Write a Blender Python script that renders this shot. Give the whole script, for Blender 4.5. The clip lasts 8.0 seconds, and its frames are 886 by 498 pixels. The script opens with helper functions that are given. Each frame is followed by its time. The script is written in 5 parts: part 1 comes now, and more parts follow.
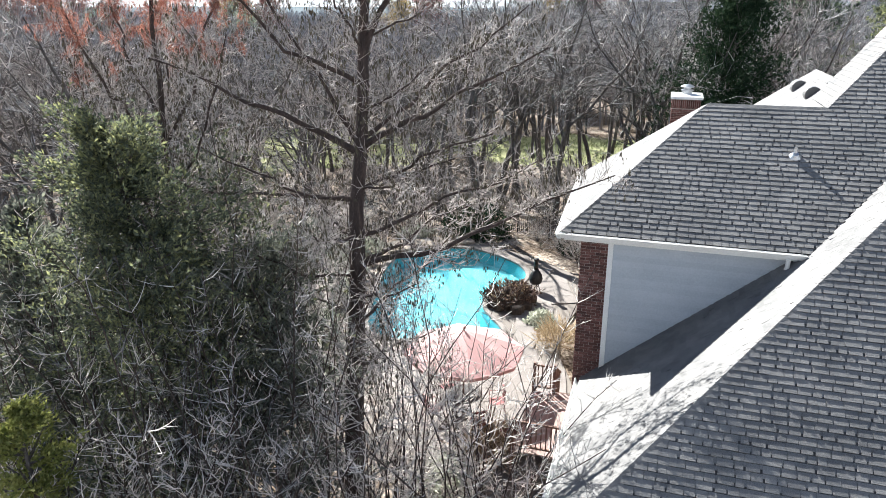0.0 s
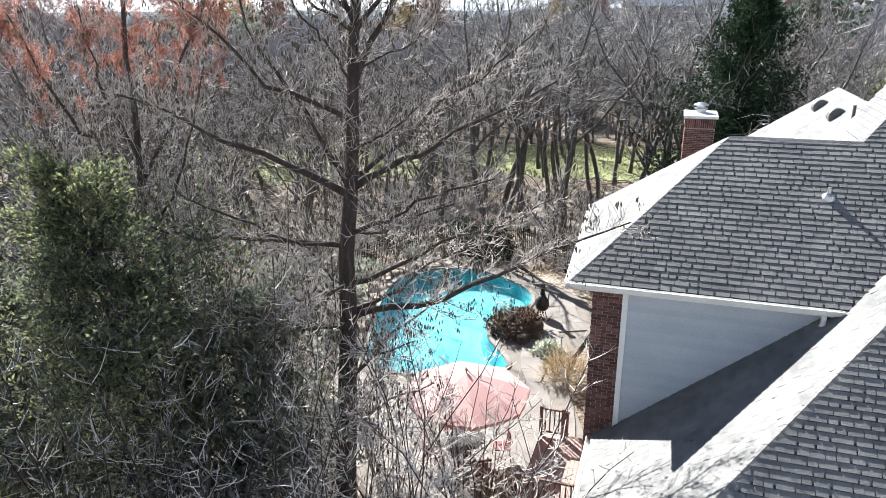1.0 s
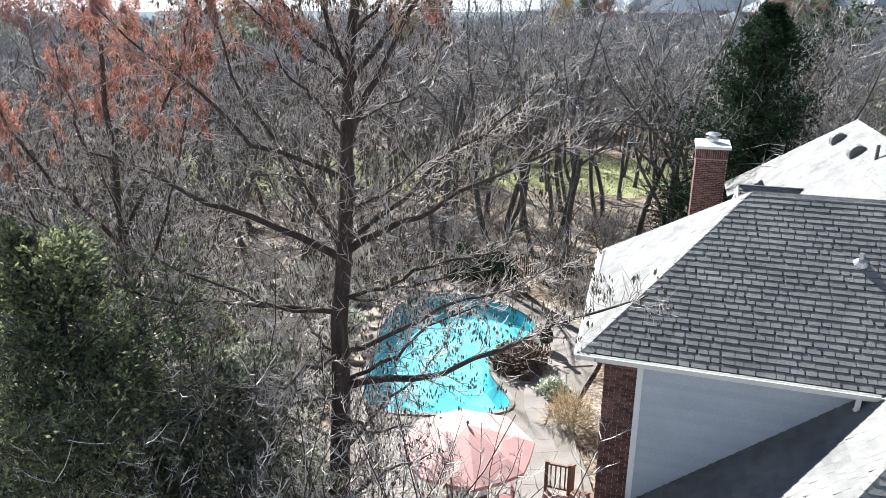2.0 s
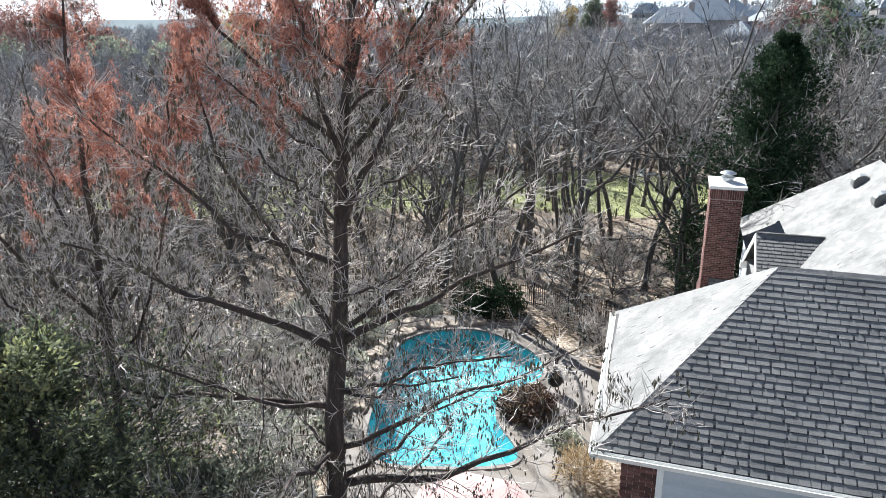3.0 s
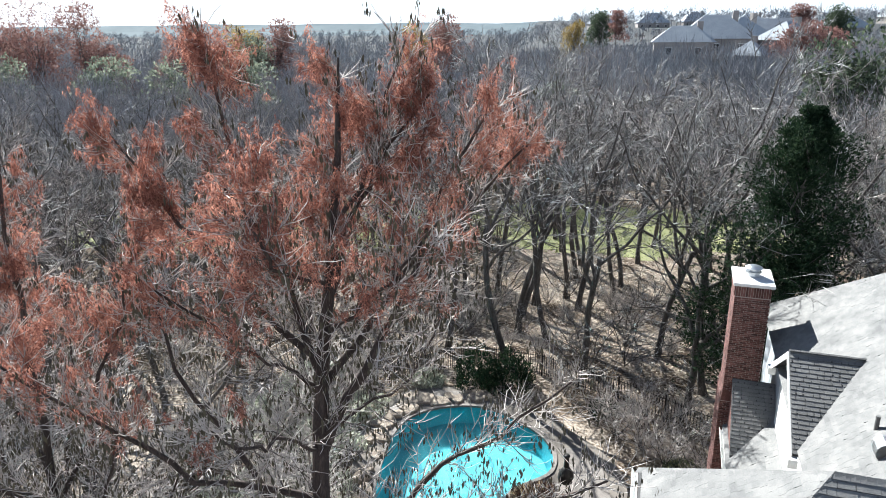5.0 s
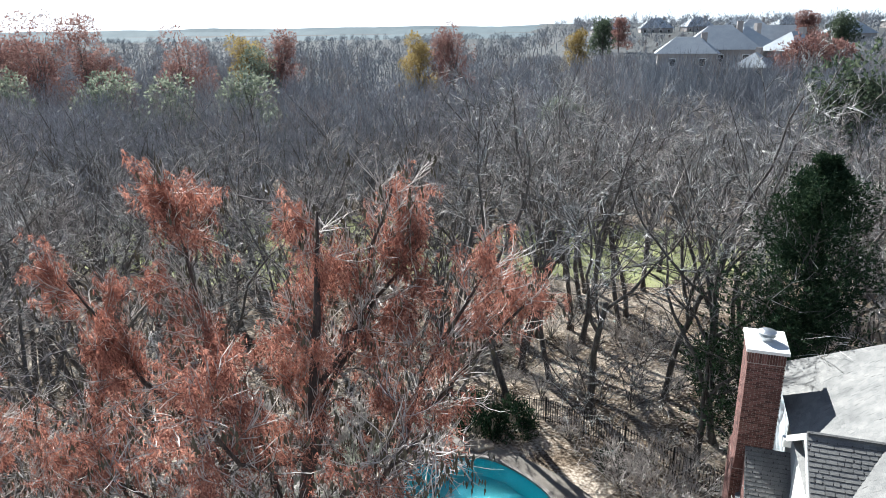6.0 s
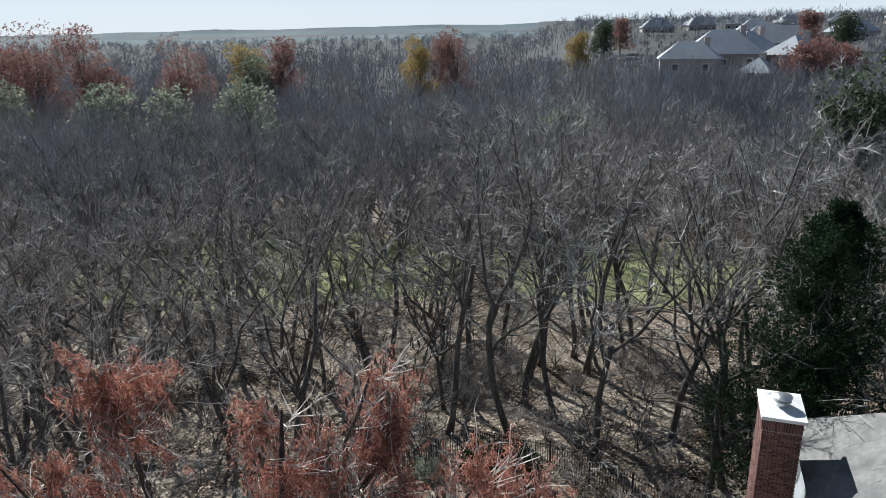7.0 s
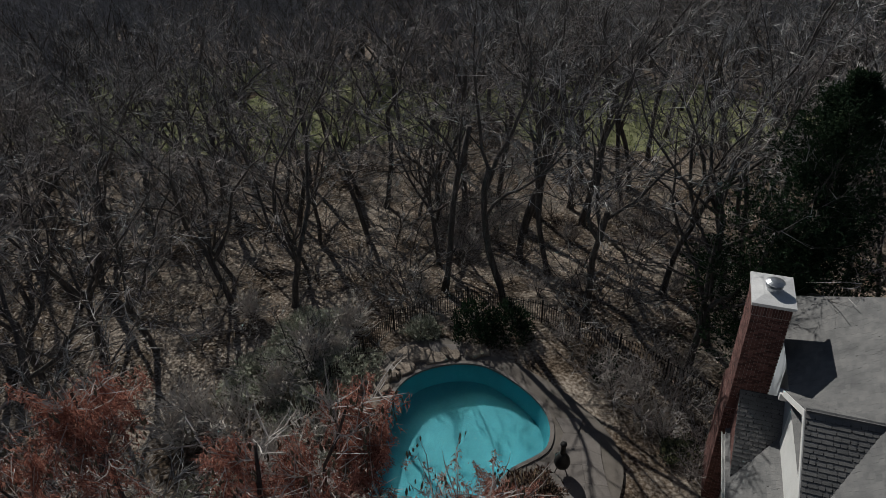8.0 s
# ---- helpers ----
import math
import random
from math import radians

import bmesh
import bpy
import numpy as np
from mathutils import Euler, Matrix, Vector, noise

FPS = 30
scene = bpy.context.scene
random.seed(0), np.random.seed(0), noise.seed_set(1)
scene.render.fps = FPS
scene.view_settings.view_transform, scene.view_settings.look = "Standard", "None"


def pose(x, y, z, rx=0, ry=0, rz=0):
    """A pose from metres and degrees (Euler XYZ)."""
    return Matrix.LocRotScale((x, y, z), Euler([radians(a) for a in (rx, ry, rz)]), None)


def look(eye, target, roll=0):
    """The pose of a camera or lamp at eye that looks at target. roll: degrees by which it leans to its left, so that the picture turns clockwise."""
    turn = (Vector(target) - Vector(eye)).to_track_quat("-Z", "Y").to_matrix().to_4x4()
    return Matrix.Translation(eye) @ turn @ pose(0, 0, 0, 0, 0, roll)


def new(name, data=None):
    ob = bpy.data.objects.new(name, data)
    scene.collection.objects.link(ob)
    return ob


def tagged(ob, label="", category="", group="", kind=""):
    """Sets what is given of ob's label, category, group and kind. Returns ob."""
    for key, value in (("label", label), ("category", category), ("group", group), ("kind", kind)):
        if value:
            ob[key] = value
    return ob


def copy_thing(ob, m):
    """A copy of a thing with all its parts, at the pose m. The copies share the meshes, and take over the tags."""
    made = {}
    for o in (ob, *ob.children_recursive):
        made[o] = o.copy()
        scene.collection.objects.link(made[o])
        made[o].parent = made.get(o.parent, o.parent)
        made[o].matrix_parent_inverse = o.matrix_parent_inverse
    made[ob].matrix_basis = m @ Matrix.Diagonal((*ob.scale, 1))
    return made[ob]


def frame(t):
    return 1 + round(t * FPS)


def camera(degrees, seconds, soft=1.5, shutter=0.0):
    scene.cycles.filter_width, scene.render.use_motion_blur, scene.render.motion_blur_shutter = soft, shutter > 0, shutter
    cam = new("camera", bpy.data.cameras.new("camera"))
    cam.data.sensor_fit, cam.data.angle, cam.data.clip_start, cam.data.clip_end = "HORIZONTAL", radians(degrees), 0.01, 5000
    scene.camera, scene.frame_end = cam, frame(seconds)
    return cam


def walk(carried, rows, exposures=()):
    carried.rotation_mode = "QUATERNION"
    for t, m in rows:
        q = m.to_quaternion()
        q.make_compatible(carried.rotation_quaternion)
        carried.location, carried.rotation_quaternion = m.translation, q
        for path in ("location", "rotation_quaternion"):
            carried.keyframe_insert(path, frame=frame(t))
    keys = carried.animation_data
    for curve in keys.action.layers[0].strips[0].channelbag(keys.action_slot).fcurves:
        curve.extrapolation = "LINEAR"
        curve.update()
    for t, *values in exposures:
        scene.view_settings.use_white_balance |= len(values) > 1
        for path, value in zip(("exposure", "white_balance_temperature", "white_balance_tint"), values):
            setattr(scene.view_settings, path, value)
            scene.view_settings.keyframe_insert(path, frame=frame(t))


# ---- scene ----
cam = camera(64.7, 8.0, soft=0.6)
PATH = [
    (0, (0.896, -0.699, 12.169), (0.715, 1.182, 11.515), 0.0),
    (0.5, (0.893, 0.085, 12.359), (0.703, 1.967, 11.709), -0.2),
    (1, (0.893, 0.87, 12.629), (0.696, 2.752, 11.982), -0.3),
    (1.5, (0.842, 1.571, 12.993), (0.643, 3.453, 12.346), 0.0),
    (3, (0.688, 3.581, 14.493), (0.47, 5.466, 13.862), -0.5),
    (3.5, (0.722, 4.337, 14.992), (0.495, 6.225, 14.371), -0.9),
    (4, (0.669, 4.995, 15.549), (0.439, 6.883, 14.93), -0.8),
    (4.5, (0.557, 5.582, 16.209), (0.326, 7.469, 15.589), -0.6),
    (6, (0.446, 7.748, 18.461), (0.204, 9.637, 17.849), -0.8),
    (6.5, (0.47, 8.534, 19.268), (0.222, 10.423, 18.66), -1.3),
    (7, (0.45, 9.397, 19.978), (0.2, 11.283, 19.362), -1.4),
    (7.5, (0.346, 9.977, 20.826), (0.107, 11.79, 20.014), -1.6),
    (8, (0.466, 10.843, 21.395), (0.237, 12.516, 20.322), -1.6),
]
walk(cam, [(t, look(eye, target, roll)) for t, eye, target, roll in PATH],
     exposures=[(0, 2.24, 5850, 9), (3.5, 1.95, 5700, 7), (6.2, 1.82, 5700, 6), (7.0, 1.06, 5700, 6), (7.5, 0.3, 5800, 8), (8.0, -0.42, 5950, 9)])

# ---- light ----
SUN_WAY = Vector((-1.72, 2.69, 2.22)).normalized()
world = bpy.data.worlds.new("world")
scene.world = world
world.use_nodes = True
wn = world.node_tree
sky = wn.nodes.new("ShaderNodeTexSky")
sky.sky_type, sky.sun_disc = "NISHITA", False
sky.sun_elevation = math.asin(SUN_WAY.z)
sky.sun_rotation = math.atan2(SUN_WAY.x, SUN_WAY.y)
sky.dust_density, sky.air_density, sky.ozone_density = 0.15, 1.0, 2.0
tone = wn.nodes.new("ShaderNodeHueSaturation")
tone.inputs["Saturation"].default_value = 1.1
wn.links.new(sky.outputs[0], tone.inputs["Color"])
# winter haze, thicker towards the horizon
haze = wn.nodes.new("ShaderNodeMix")
haze.data_type = "RGBA"
haze.inputs[7].default_value = (17.5, 18.4, 19.4, 1)
ray_way, ray_part, thick_air = wn.nodes.new("ShaderNodeTexCoord"), wn.nodes.new("ShaderNodeSeparateXYZ"), wn.nodes.new("ShaderNodeMapRange")
thick_air.inputs["From Min"].default_value, thick_air.inputs["From Max"].default_value = 0.0, 0.6
thick_air.inputs["To Min"].default_value, thick_air.inputs["To Max"].default_value = 0.75, 0.05
wn.links.new(ray_way.outputs["Generated"], ray_part.inputs[0])
wn.links.new(ray_part.outputs["Z"], thick_air.inputs["Value"])
wn.links.new(thick_air.outputs[0], haze.inputs["Factor"])
wn.links.new(tone.outputs[0], haze.inputs[6])
wn.links.new(haze.outputs[2], wn.nodes["Background"].inputs[0])
wn.nodes["Background"].inputs[1].default_value = 0.024
sun = new("sun", bpy.data.lights.new("sun", "SUN"))
sun.data.energy, sun.data.angle, sun.data.color = 5.0, radians(0.5), (1.0, 0.92, 0.80)
sun.matrix_basis = look(SUN_WAY * 100, (0, 0, 0))


# ---- materials ----
def mat(name, stops, scale=4.0, rough=0.85, bump=0.3, fine=30.0, metal=0.0, per="", vary=0.25, bump_scale=None, spec=0.5, stretch=None, leaf=0.0):
    """A surface: two scales of noise blend the colours of stops; per 'object' or 'island' varies whole pieces."""
    m = bpy.data.materials.new(name)
    m.use_nodes = True
    nt, bsdf = m.node_tree, m.node_tree.nodes["Principled BSDF"]
    add, link = nt.nodes.new, nt.links.new
    co = add("ShaderNodeTexCoord").outputs["Object"]
    if per == "object":
        geo = add("ShaderNodeNewGeometry")
        co = geo.outputs["Position"]
    if stretch:
        mp = add("ShaderNodeMapping")
        mp.inputs["Scale"].default_value = stretch
        link(co, mp.inputs[0])
        co = mp.outputs[0]
    big, small = add("ShaderNodeTexNoise"), add("ShaderNodeTexNoise")
    big.inputs["Scale"].default_value, small.inputs["Scale"].default_value = scale, fine
    big.inputs["Detail"].default_value, small.inputs["Detail"].default_value = 4, 3
    for n in (big, small):
        link(co, n.inputs["Vector"])
    mix = add("ShaderNodeMath")
    mix.operation = "MULTIPLY_ADD"
    link(small.outputs[0], mix.inputs[0])
    mix.inputs[1].default_value = 0.6
    half = add("ShaderNodeMath")
    half.operation = "MULTIPLY"
    link(big.outputs[0], half.inputs[0])
    half.inputs[1].default_value = 0.6
    link(half.outputs[0], mix.inputs[2])
    value = mix.outputs[0]
    if per:
        src = add("ShaderNodeObjectInfo").outputs["Random"] if per == "object" else add("ShaderNodeNewGeometry").outputs["Random Per Island"]
        sh = add("ShaderNodeMath")
        sh.operation = "MULTIPLY_ADD"
        link(src, sh.inputs[0])
        sh.inputs[1].default_value = 2 * vary
        sh2 = add("ShaderNodeMath")
        sh2.operation = "SUBTRACT"
        link(value, sh2.inputs[0])
        sh2.inputs[1].default_value = vary
        link(sh2.outputs[0], sh.inputs[2])
        value = sh.outputs[0]
    ramp = add("ShaderNodeValToRGB")
    els = ramp.color_ramp.elements
    while len(els) < len(stops):
        els.new(0.5)
    for e, (p, c) in zip(els, stops):
        e.position, e.color = p, (*c, 1)
    link(value, ramp.inputs[0])
    link(ramp.outputs[0], bsdf.inputs["Base Color"])
    bsdf.inputs["Roughness"].default_value, bsdf.inputs["Metallic"].default_value = rough, metal
    bsdf.inputs["Specular IOR Level"].default_value = spec
    if bump:
        bp = add("ShaderNodeBump")
        bp.inputs["Strength"].default_value, bp.inputs["Distance"].default_value = bump, bump_scale or 0.02
        link(small.outputs[0], bp.inputs["Height"])
        link(bp.outputs[0], bsdf.inputs["Normal"])
    if leaf:
        # thin leaves let some light through
        tr, mx = add("ShaderNodeBsdfTranslucent"), add("ShaderNodeMixShader")
        link(ramp.outputs[0], tr.inputs["Color"])
        mx.inputs[0].default_value = leaf
        link(bsdf.outputs[0], mx.inputs[1])
        link(tr.outputs[0], mx.inputs[2])
        link(mx.outputs[0], nt.nodes["Material Output"].inputs["Surface"])
    return m


def stops(*cols, lo=0.35, hi=0.85):
    return [(lo + (hi - lo) * k / max(1, len(cols) - 1), c) for k, c in enumerate(cols)]


SHINGLE = mat("shingle_asphalt", stops((0.075, 0.076, 0.078), (0.15, 0.149, 0.147), (0.24, 0.234, 0.224)), 1.2, 0.9, 0.4, 60, per="object", vary=0.055)
SHINGLES = mat("shingle_asphalt_field", stops((0.075, 0.076, 0.078), (0.15, 0.149, 0.147), (0.24, 0.234, 0.224)), 1.2, 0.9, 0.4, 60, per="island", vary=0.055)
# backing coloured dark; bare strips of it stand for shade under shingle butts
SHADE_BACKING = mat("shingle_backing", stops((0.032, 0.032, 0.034), (0.065, 0.064, 0.064)), 3, 0.95, 0.3)
BRICK = mat("brick_red", stops((0.045, 0.02, 0.017), (0.112, 0.049, 0.041), (0.20, 0.102, 0.087)), 6, 0.9, 0.5, 50, per="object", vary=0.2)
BRICKS = mat("brick_red_field", stops((0.045, 0.02, 0.017), (0.112, 0.049, 0.041), (0.20, 0.102, 0.087)), 6, 0.9, 0.5, 50, per="island", vary=0.2)
MORTAR = mat("mortar", stops((0.30, 0.27, 0.24), (0.42, 0.38, 0.34)), 5, 0.95, 0.4, 60)
SIDING = mat("siding_paint", stops((0.34, 0.37, 0.40), (0.44, 0.47, 0.50)), 1.5, 0.6, 0.1, 25, per="object", vary=0.1)
TRIM = mat("trim_paint", stops((0.60, 0.60, 0.58), (0.78, 0.78, 0.76)), 2, 0.5, 0.1, 30)
METAL = mat("galvanised_metal", stops((0.40, 0.42, 0.44), (0.62, 0.64, 0.66)), 6, 0.35, 0.1, 40, metal=0.9)
CAPSTONE = mat("chimney_cap_metal", stops((0.55, 0.55, 0.55), (0.75, 0.75, 0.74)), 3, 0.55, 0.1, 20, metal=0.2)
DARK_METAL = mat("dark_metal", stops((0.012, 0.012, 0.013), (0.04, 0.038, 0.035)), 8, 0.55, 0.2, 40, metal=0.6)
VENTMAT = mat("vent_paint", stops((0.06, 0.06, 0.06), (0.14, 0.14, 0.14)), 8, 0.6, 0.1, 40)
GROUND = mat("leaf_litter", stops((0.04, 0.03, 0.021), (0.12, 0.09, 0.065), (0.25, 0.21, 0.17), (0.42, 0.365, 0.305), lo=0.44, hi=0.76), 0.35, 0.95, 0.8, 7, bump_scale=0.06, spec=0.05)
LITTER = mat("dry_leaf", stops((0.12, 0.092, 0.07), (0.32, 0.265, 0.21), (0.54, 0.465, 0.385)), 3, 0.9, 0.0, 9, per="island", vary=0.35)
STONE = mat("flagstone", stops((0.105, 0.092, 0.083), (0.165, 0.147, 0.133), (0.23, 0.208, 0.19)), 1.3, 0.85, 0.4, 20, per="object", vary=0.04)
GROUT = mat("patio_grout", stops((0.11, 0.095, 0.08), (0.18, 0.16, 0.14)), 3, 0.95, 0.4, 30)
DEAD_LEAF = mat("dead_brown_leaf", stops((0.035, 0.02, 0.014), (0.09, 0.052, 0.036), (0.16, 0.10, 0.07)), 1, 0.9, 0.0, 8, per="island", vary=0.3)
BOULDER = mat("boulder_stone", stops((0.11, 0.085, 0.065), (0.25, 0.205, 0.16), (0.36, 0.31, 0.25)), 2.2, 0.9, 0.8, 12, bump_scale=0.05)
DARK_ROCK = mat("dark_brown_rock", stops((0.018, 0.012, 0.009), (0.045, 0.03, 0.022), (0.09, 0.062, 0.045)), 2.2, 0.9, 0.8, 12, bump_scale=0.05)
PLASTER = mat("pool_plaster", stops((0.032, 0.225, 0.275), (0.065, 0.315, 0.37)), 0.8, 0.7, 0.1, 10)
DECKING = mat("deck_board_wood", stops((0.20, 0.14, 0.12), (0.34, 0.26, 0.23)), 2, 0.85, 0.4, 25)
CANVAS = mat("faded_pink_canvas", stops((0.46, 0.27, 0.26), (0.60, 0.38, 0.37)), 1.2, 0.85, 0.15, 40, leaf=0.25)
WOOD = mat("weathered_wood", stops((0.10, 0.06, 0.045), (0.20, 0.13, 0.10)), 2, 0.85, 0.4, 25, stretch=(1, 1, 6))
BARK = mat("bark", stops((0.028, 0.025, 0.022), (0.075, 0.066, 0.06), (0.19, 0.175, 0.16)), 2.5, 0.95, 0.8, 16, stretch=(3, 3, 0.6), bump_scale=0.04)
# brightest stops paint sun glints on scattered twigs, also in the warm bark below
TWIG = mat("twig_bark", stops((0.06, 0.057, 0.055), (0.16, 0.154, 0.15), (0.34, 0.33, 0.32), (0.66, 0.64, 0.61), lo=0.3, hi=0.95), 1.2, 0.8, 0.0, 14, per="island", vary=0.3)
WARM_TWIG = mat("warm_twig_bark", stops((0.072, 0.06, 0.055), (0.19, 0.165, 0.152), (0.37, 0.335, 0.31), (0.66, 0.61, 0.575), lo=0.3, hi=0.95), 1.2, 0.8, 0.0, 14, per="island", vary=0.3)
# cool, flat twig colour that paints haze onto the farther trees
HAZE_COOL_TWIG = mat("cool_twig_bark", stops((0.085, 0.085, 0.094), (0.185, 0.185, 0.203), (0.38, 0.38, 0.41), lo=0.35, hi=0.9), 0.5, 0.8, 0.0, 8, per="island", vary=0.2)
PALE_TWIG = mat("pale_twig_bark", stops((0.32, 0.28, 0.25), (0.54, 0.50, 0.455), (0.70, 0.66, 0.62)), 1.2, 0.75, 0.0, 14)
CYP_BARK = mat("cypress_bark", stops((0.02, 0.015, 0.013), (0.05, 0.036, 0.031), (0.11, 0.082, 0.072)), 2.5, 0.95, 0.8, 18, stretch=(4, 4, 0.5), bump_scale=0.03)
CYP_BRANCH = mat("cypress_branch_bark", stops((0.05, 0.041, 0.037), (0.13, 0.11, 0.10), (0.28, 0.25, 0.23)), 1.5, 0.85, 0.0, 14)
CYP_TWIG = mat("cypress_twig_bark", stops((0.21, 0.185, 0.17), (0.39, 0.355, 0.33), (0.58, 0.54, 0.51)), 1.2, 0.75, 0.0, 14)
SPRUCE = mat("blue_green_foliage", stops((0.06, 0.068, 0.056), (0.125, 0.135, 0.108), (0.22, 0.23, 0.175)), 0.5, 0.8, 0.0, 6, per="island", vary=0.22, leaf=0.4)
RUST = mat("rust_needles", stops((0.12, 0.045, 0.033), (0.29, 0.12, 0.088), (0.50, 0.26, 0.19)), 0.8, 0.8, 0.0, 8, per="island", vary=0.25, leaf=0.4)
POD = mat("dry_pod", stops((0.05, 0.045, 0.03), (0.12, 0.105, 0.07)), 3, 0.9, 0.0, 20, per="island", vary=0.2)
CEDAR = mat("cedar_foliage", stops((0.042, 0.053, 0.04), (0.105, 0.122, 0.08), (0.27, 0.285, 0.13)), 0.5, 0.8, 0.0, 6, per="island", vary=0.22, leaf=0.4)
PINE = mat("dark_evergreen_foliage", stops((0.009, 0.02, 0.011), (0.02, 0.038, 0.02), (0.045, 0.07, 0.035)), 0.5, 0.9, 0.0, 6, per="island", vary=0.22, leaf=0.2, spec=0.1)
YGREEN = mat("yellow_green_leaf", stops((0.10, 0.12, 0.03), (0.22, 0.24, 0.06), (0.36, 0.36, 0.12)), 0.5, 0.7, 0.0, 6, per="island", vary=0.22, leaf=0.4)
GREYGREEN = mat("grey_green_leaf", stops((0.19, 0.205, 0.155), (0.40, 0.42, 0.33), (0.60, 0.61, 0.52)), 0.5, 0.7, 0.0, 6, per="island", vary=0.22, leaf=0.55)
GRASS = mat("lawn_grass", stops((0.13, 0.17, 0.055), (0.23, 0.275, 0.095), (0.36, 0.375, 0.18)), 0.6, 0.9, 0.0, 8, per="island", vary=0.3, leaf=0.4)
STRAW = mat("dry_grass", stops((0.16, 0.11, 0.06), (0.32, 0.24, 0.14), (0.45, 0.36, 0.24)), 1, 0.9, 0.0, 8, per="island", vary=0.3, leaf=0.4)
AUTUMN = mat("autumn_red_leaf", stops((0.13, 0.07, 0.065), (0.22, 0.125, 0.11), (0.31, 0.20, 0.17)), 0.15, 0.8, 0.0, 2, per="island", vary=0.18, leaf=0.4, spec=0.05)
GOLD = mat("autumn_gold_leaf", stops((0.16, 0.11, 0.04), (0.30, 0.22, 0.08), (0.40, 0.33, 0.16)), 0.15, 0.8, 0.0, 2, per="island", vary=0.25, leaf=0.4, spec=0.05)
# far twigs, their colours raised and cooled to stand in for haze
FAR_HAZE_TWIG = mat("far_wood_twigs", stops((0.10, 0.099, 0.112), (0.21, 0.208, 0.226), (0.37, 0.366, 0.387)), 0.05, 0.9, 0.0, 0.6, per="island", vary=0.22, spec=0.05)
FAR_HAZE_BROWN = mat("far_brown_twigs", stops((0.11, 0.095, 0.09), (0.24, 0.21, 0.198), (0.41, 0.365, 0.345)), 0.05, 0.9, 0.0, 0.6, per="island", vary=0.22, spec=0.05)
FAR_HAZE_CANOPY = mat("far_canopy_twigs", stops((0.12, 0.13, 0.147), (0.22, 0.23, 0.25), (0.35, 0.36, 0.38)), 0.05, 0.9, 0.0, 0.6, per="island", vary=0.18, spec=0.05)
FAR_GREEN = mat("far_evergreen", stops((0.03, 0.045, 0.03), (0.07, 0.09, 0.06), (0.12, 0.14, 0.09)), 0.06, 0.9, 0.0, 1, per="island", vary=0.2, leaf=0.4, spec=0.05)
# leaf green washed out in colour, as distant air would do
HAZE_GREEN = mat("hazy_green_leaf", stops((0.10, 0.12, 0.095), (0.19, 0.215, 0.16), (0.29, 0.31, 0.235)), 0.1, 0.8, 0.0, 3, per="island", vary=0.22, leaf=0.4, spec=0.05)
# distant roofs and walls: haze painted in, lighter for both, bluer for roofs
HAZE_ROOF = mat("far_roof_shingle", stops((0.24, 0.265, 0.295), (0.36, 0.385, 0.415)), 0.6, 0.9, 0.2, 6)
HAZE_WALL = mat("far_house_brick", stops((0.22, 0.20, 0.19), (0.32, 0.29, 0.275)), 0.8, 0.9, 0.2, 8)


def water_mat():
    m = bpy.data.materials.new("pool_water")
    m.use_nodes = True
    nt = m.node_tree
    b = nt.nodes["Principled BSDF"]
    b.inputs["Base Color"].default_value = (0.75, 0.97, 0.98, 1)
    b.inputs["Roughness"].default_value, b.inputs["IOR"].default_value = 0.03, 1.33
    b.inputs["Transmission Weight"].default_value = 1.0
    n, bp = nt.nodes.new("ShaderNodeTexNoise"), nt.nodes.new("ShaderNodeBump")
    n.inputs["Scale"].default_value, n.inputs["Detail"].default_value = 1.6, 3
    bp.inputs["Strength"].default_value, bp.inputs["Distance"].default_value = 0.12, 0.05
    nt.links.new(nt.nodes.new("ShaderNodeTexCoord").outputs["Object"], n.inputs["Vector"])
    nt.links.new(n.outputs[0], bp.inputs["Height"])
    nt.links.new(bp.outputs[0], b.inputs["Normal"])
    return m


WATER = water_mat()


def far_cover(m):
    """Beyond the wood the ground colour blends to dark grey, in place of scrub and treetops."""
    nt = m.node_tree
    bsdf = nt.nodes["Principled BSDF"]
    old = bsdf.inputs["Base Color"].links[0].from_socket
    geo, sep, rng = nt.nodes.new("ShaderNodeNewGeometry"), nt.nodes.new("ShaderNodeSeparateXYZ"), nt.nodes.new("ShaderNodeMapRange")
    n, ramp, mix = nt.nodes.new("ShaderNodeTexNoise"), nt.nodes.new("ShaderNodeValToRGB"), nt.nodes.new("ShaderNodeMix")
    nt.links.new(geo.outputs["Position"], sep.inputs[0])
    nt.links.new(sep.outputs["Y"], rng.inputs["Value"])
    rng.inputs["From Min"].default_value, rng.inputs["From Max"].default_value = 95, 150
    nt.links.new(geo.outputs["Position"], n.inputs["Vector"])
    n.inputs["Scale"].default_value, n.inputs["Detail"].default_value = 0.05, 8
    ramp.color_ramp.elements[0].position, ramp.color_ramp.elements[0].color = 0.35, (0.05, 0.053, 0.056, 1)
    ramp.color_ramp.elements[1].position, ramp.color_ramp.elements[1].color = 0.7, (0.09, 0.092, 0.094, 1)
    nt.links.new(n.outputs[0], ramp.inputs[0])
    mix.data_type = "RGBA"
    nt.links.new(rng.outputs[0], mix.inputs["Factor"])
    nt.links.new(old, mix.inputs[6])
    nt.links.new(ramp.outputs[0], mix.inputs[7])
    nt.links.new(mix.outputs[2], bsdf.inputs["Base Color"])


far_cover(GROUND)


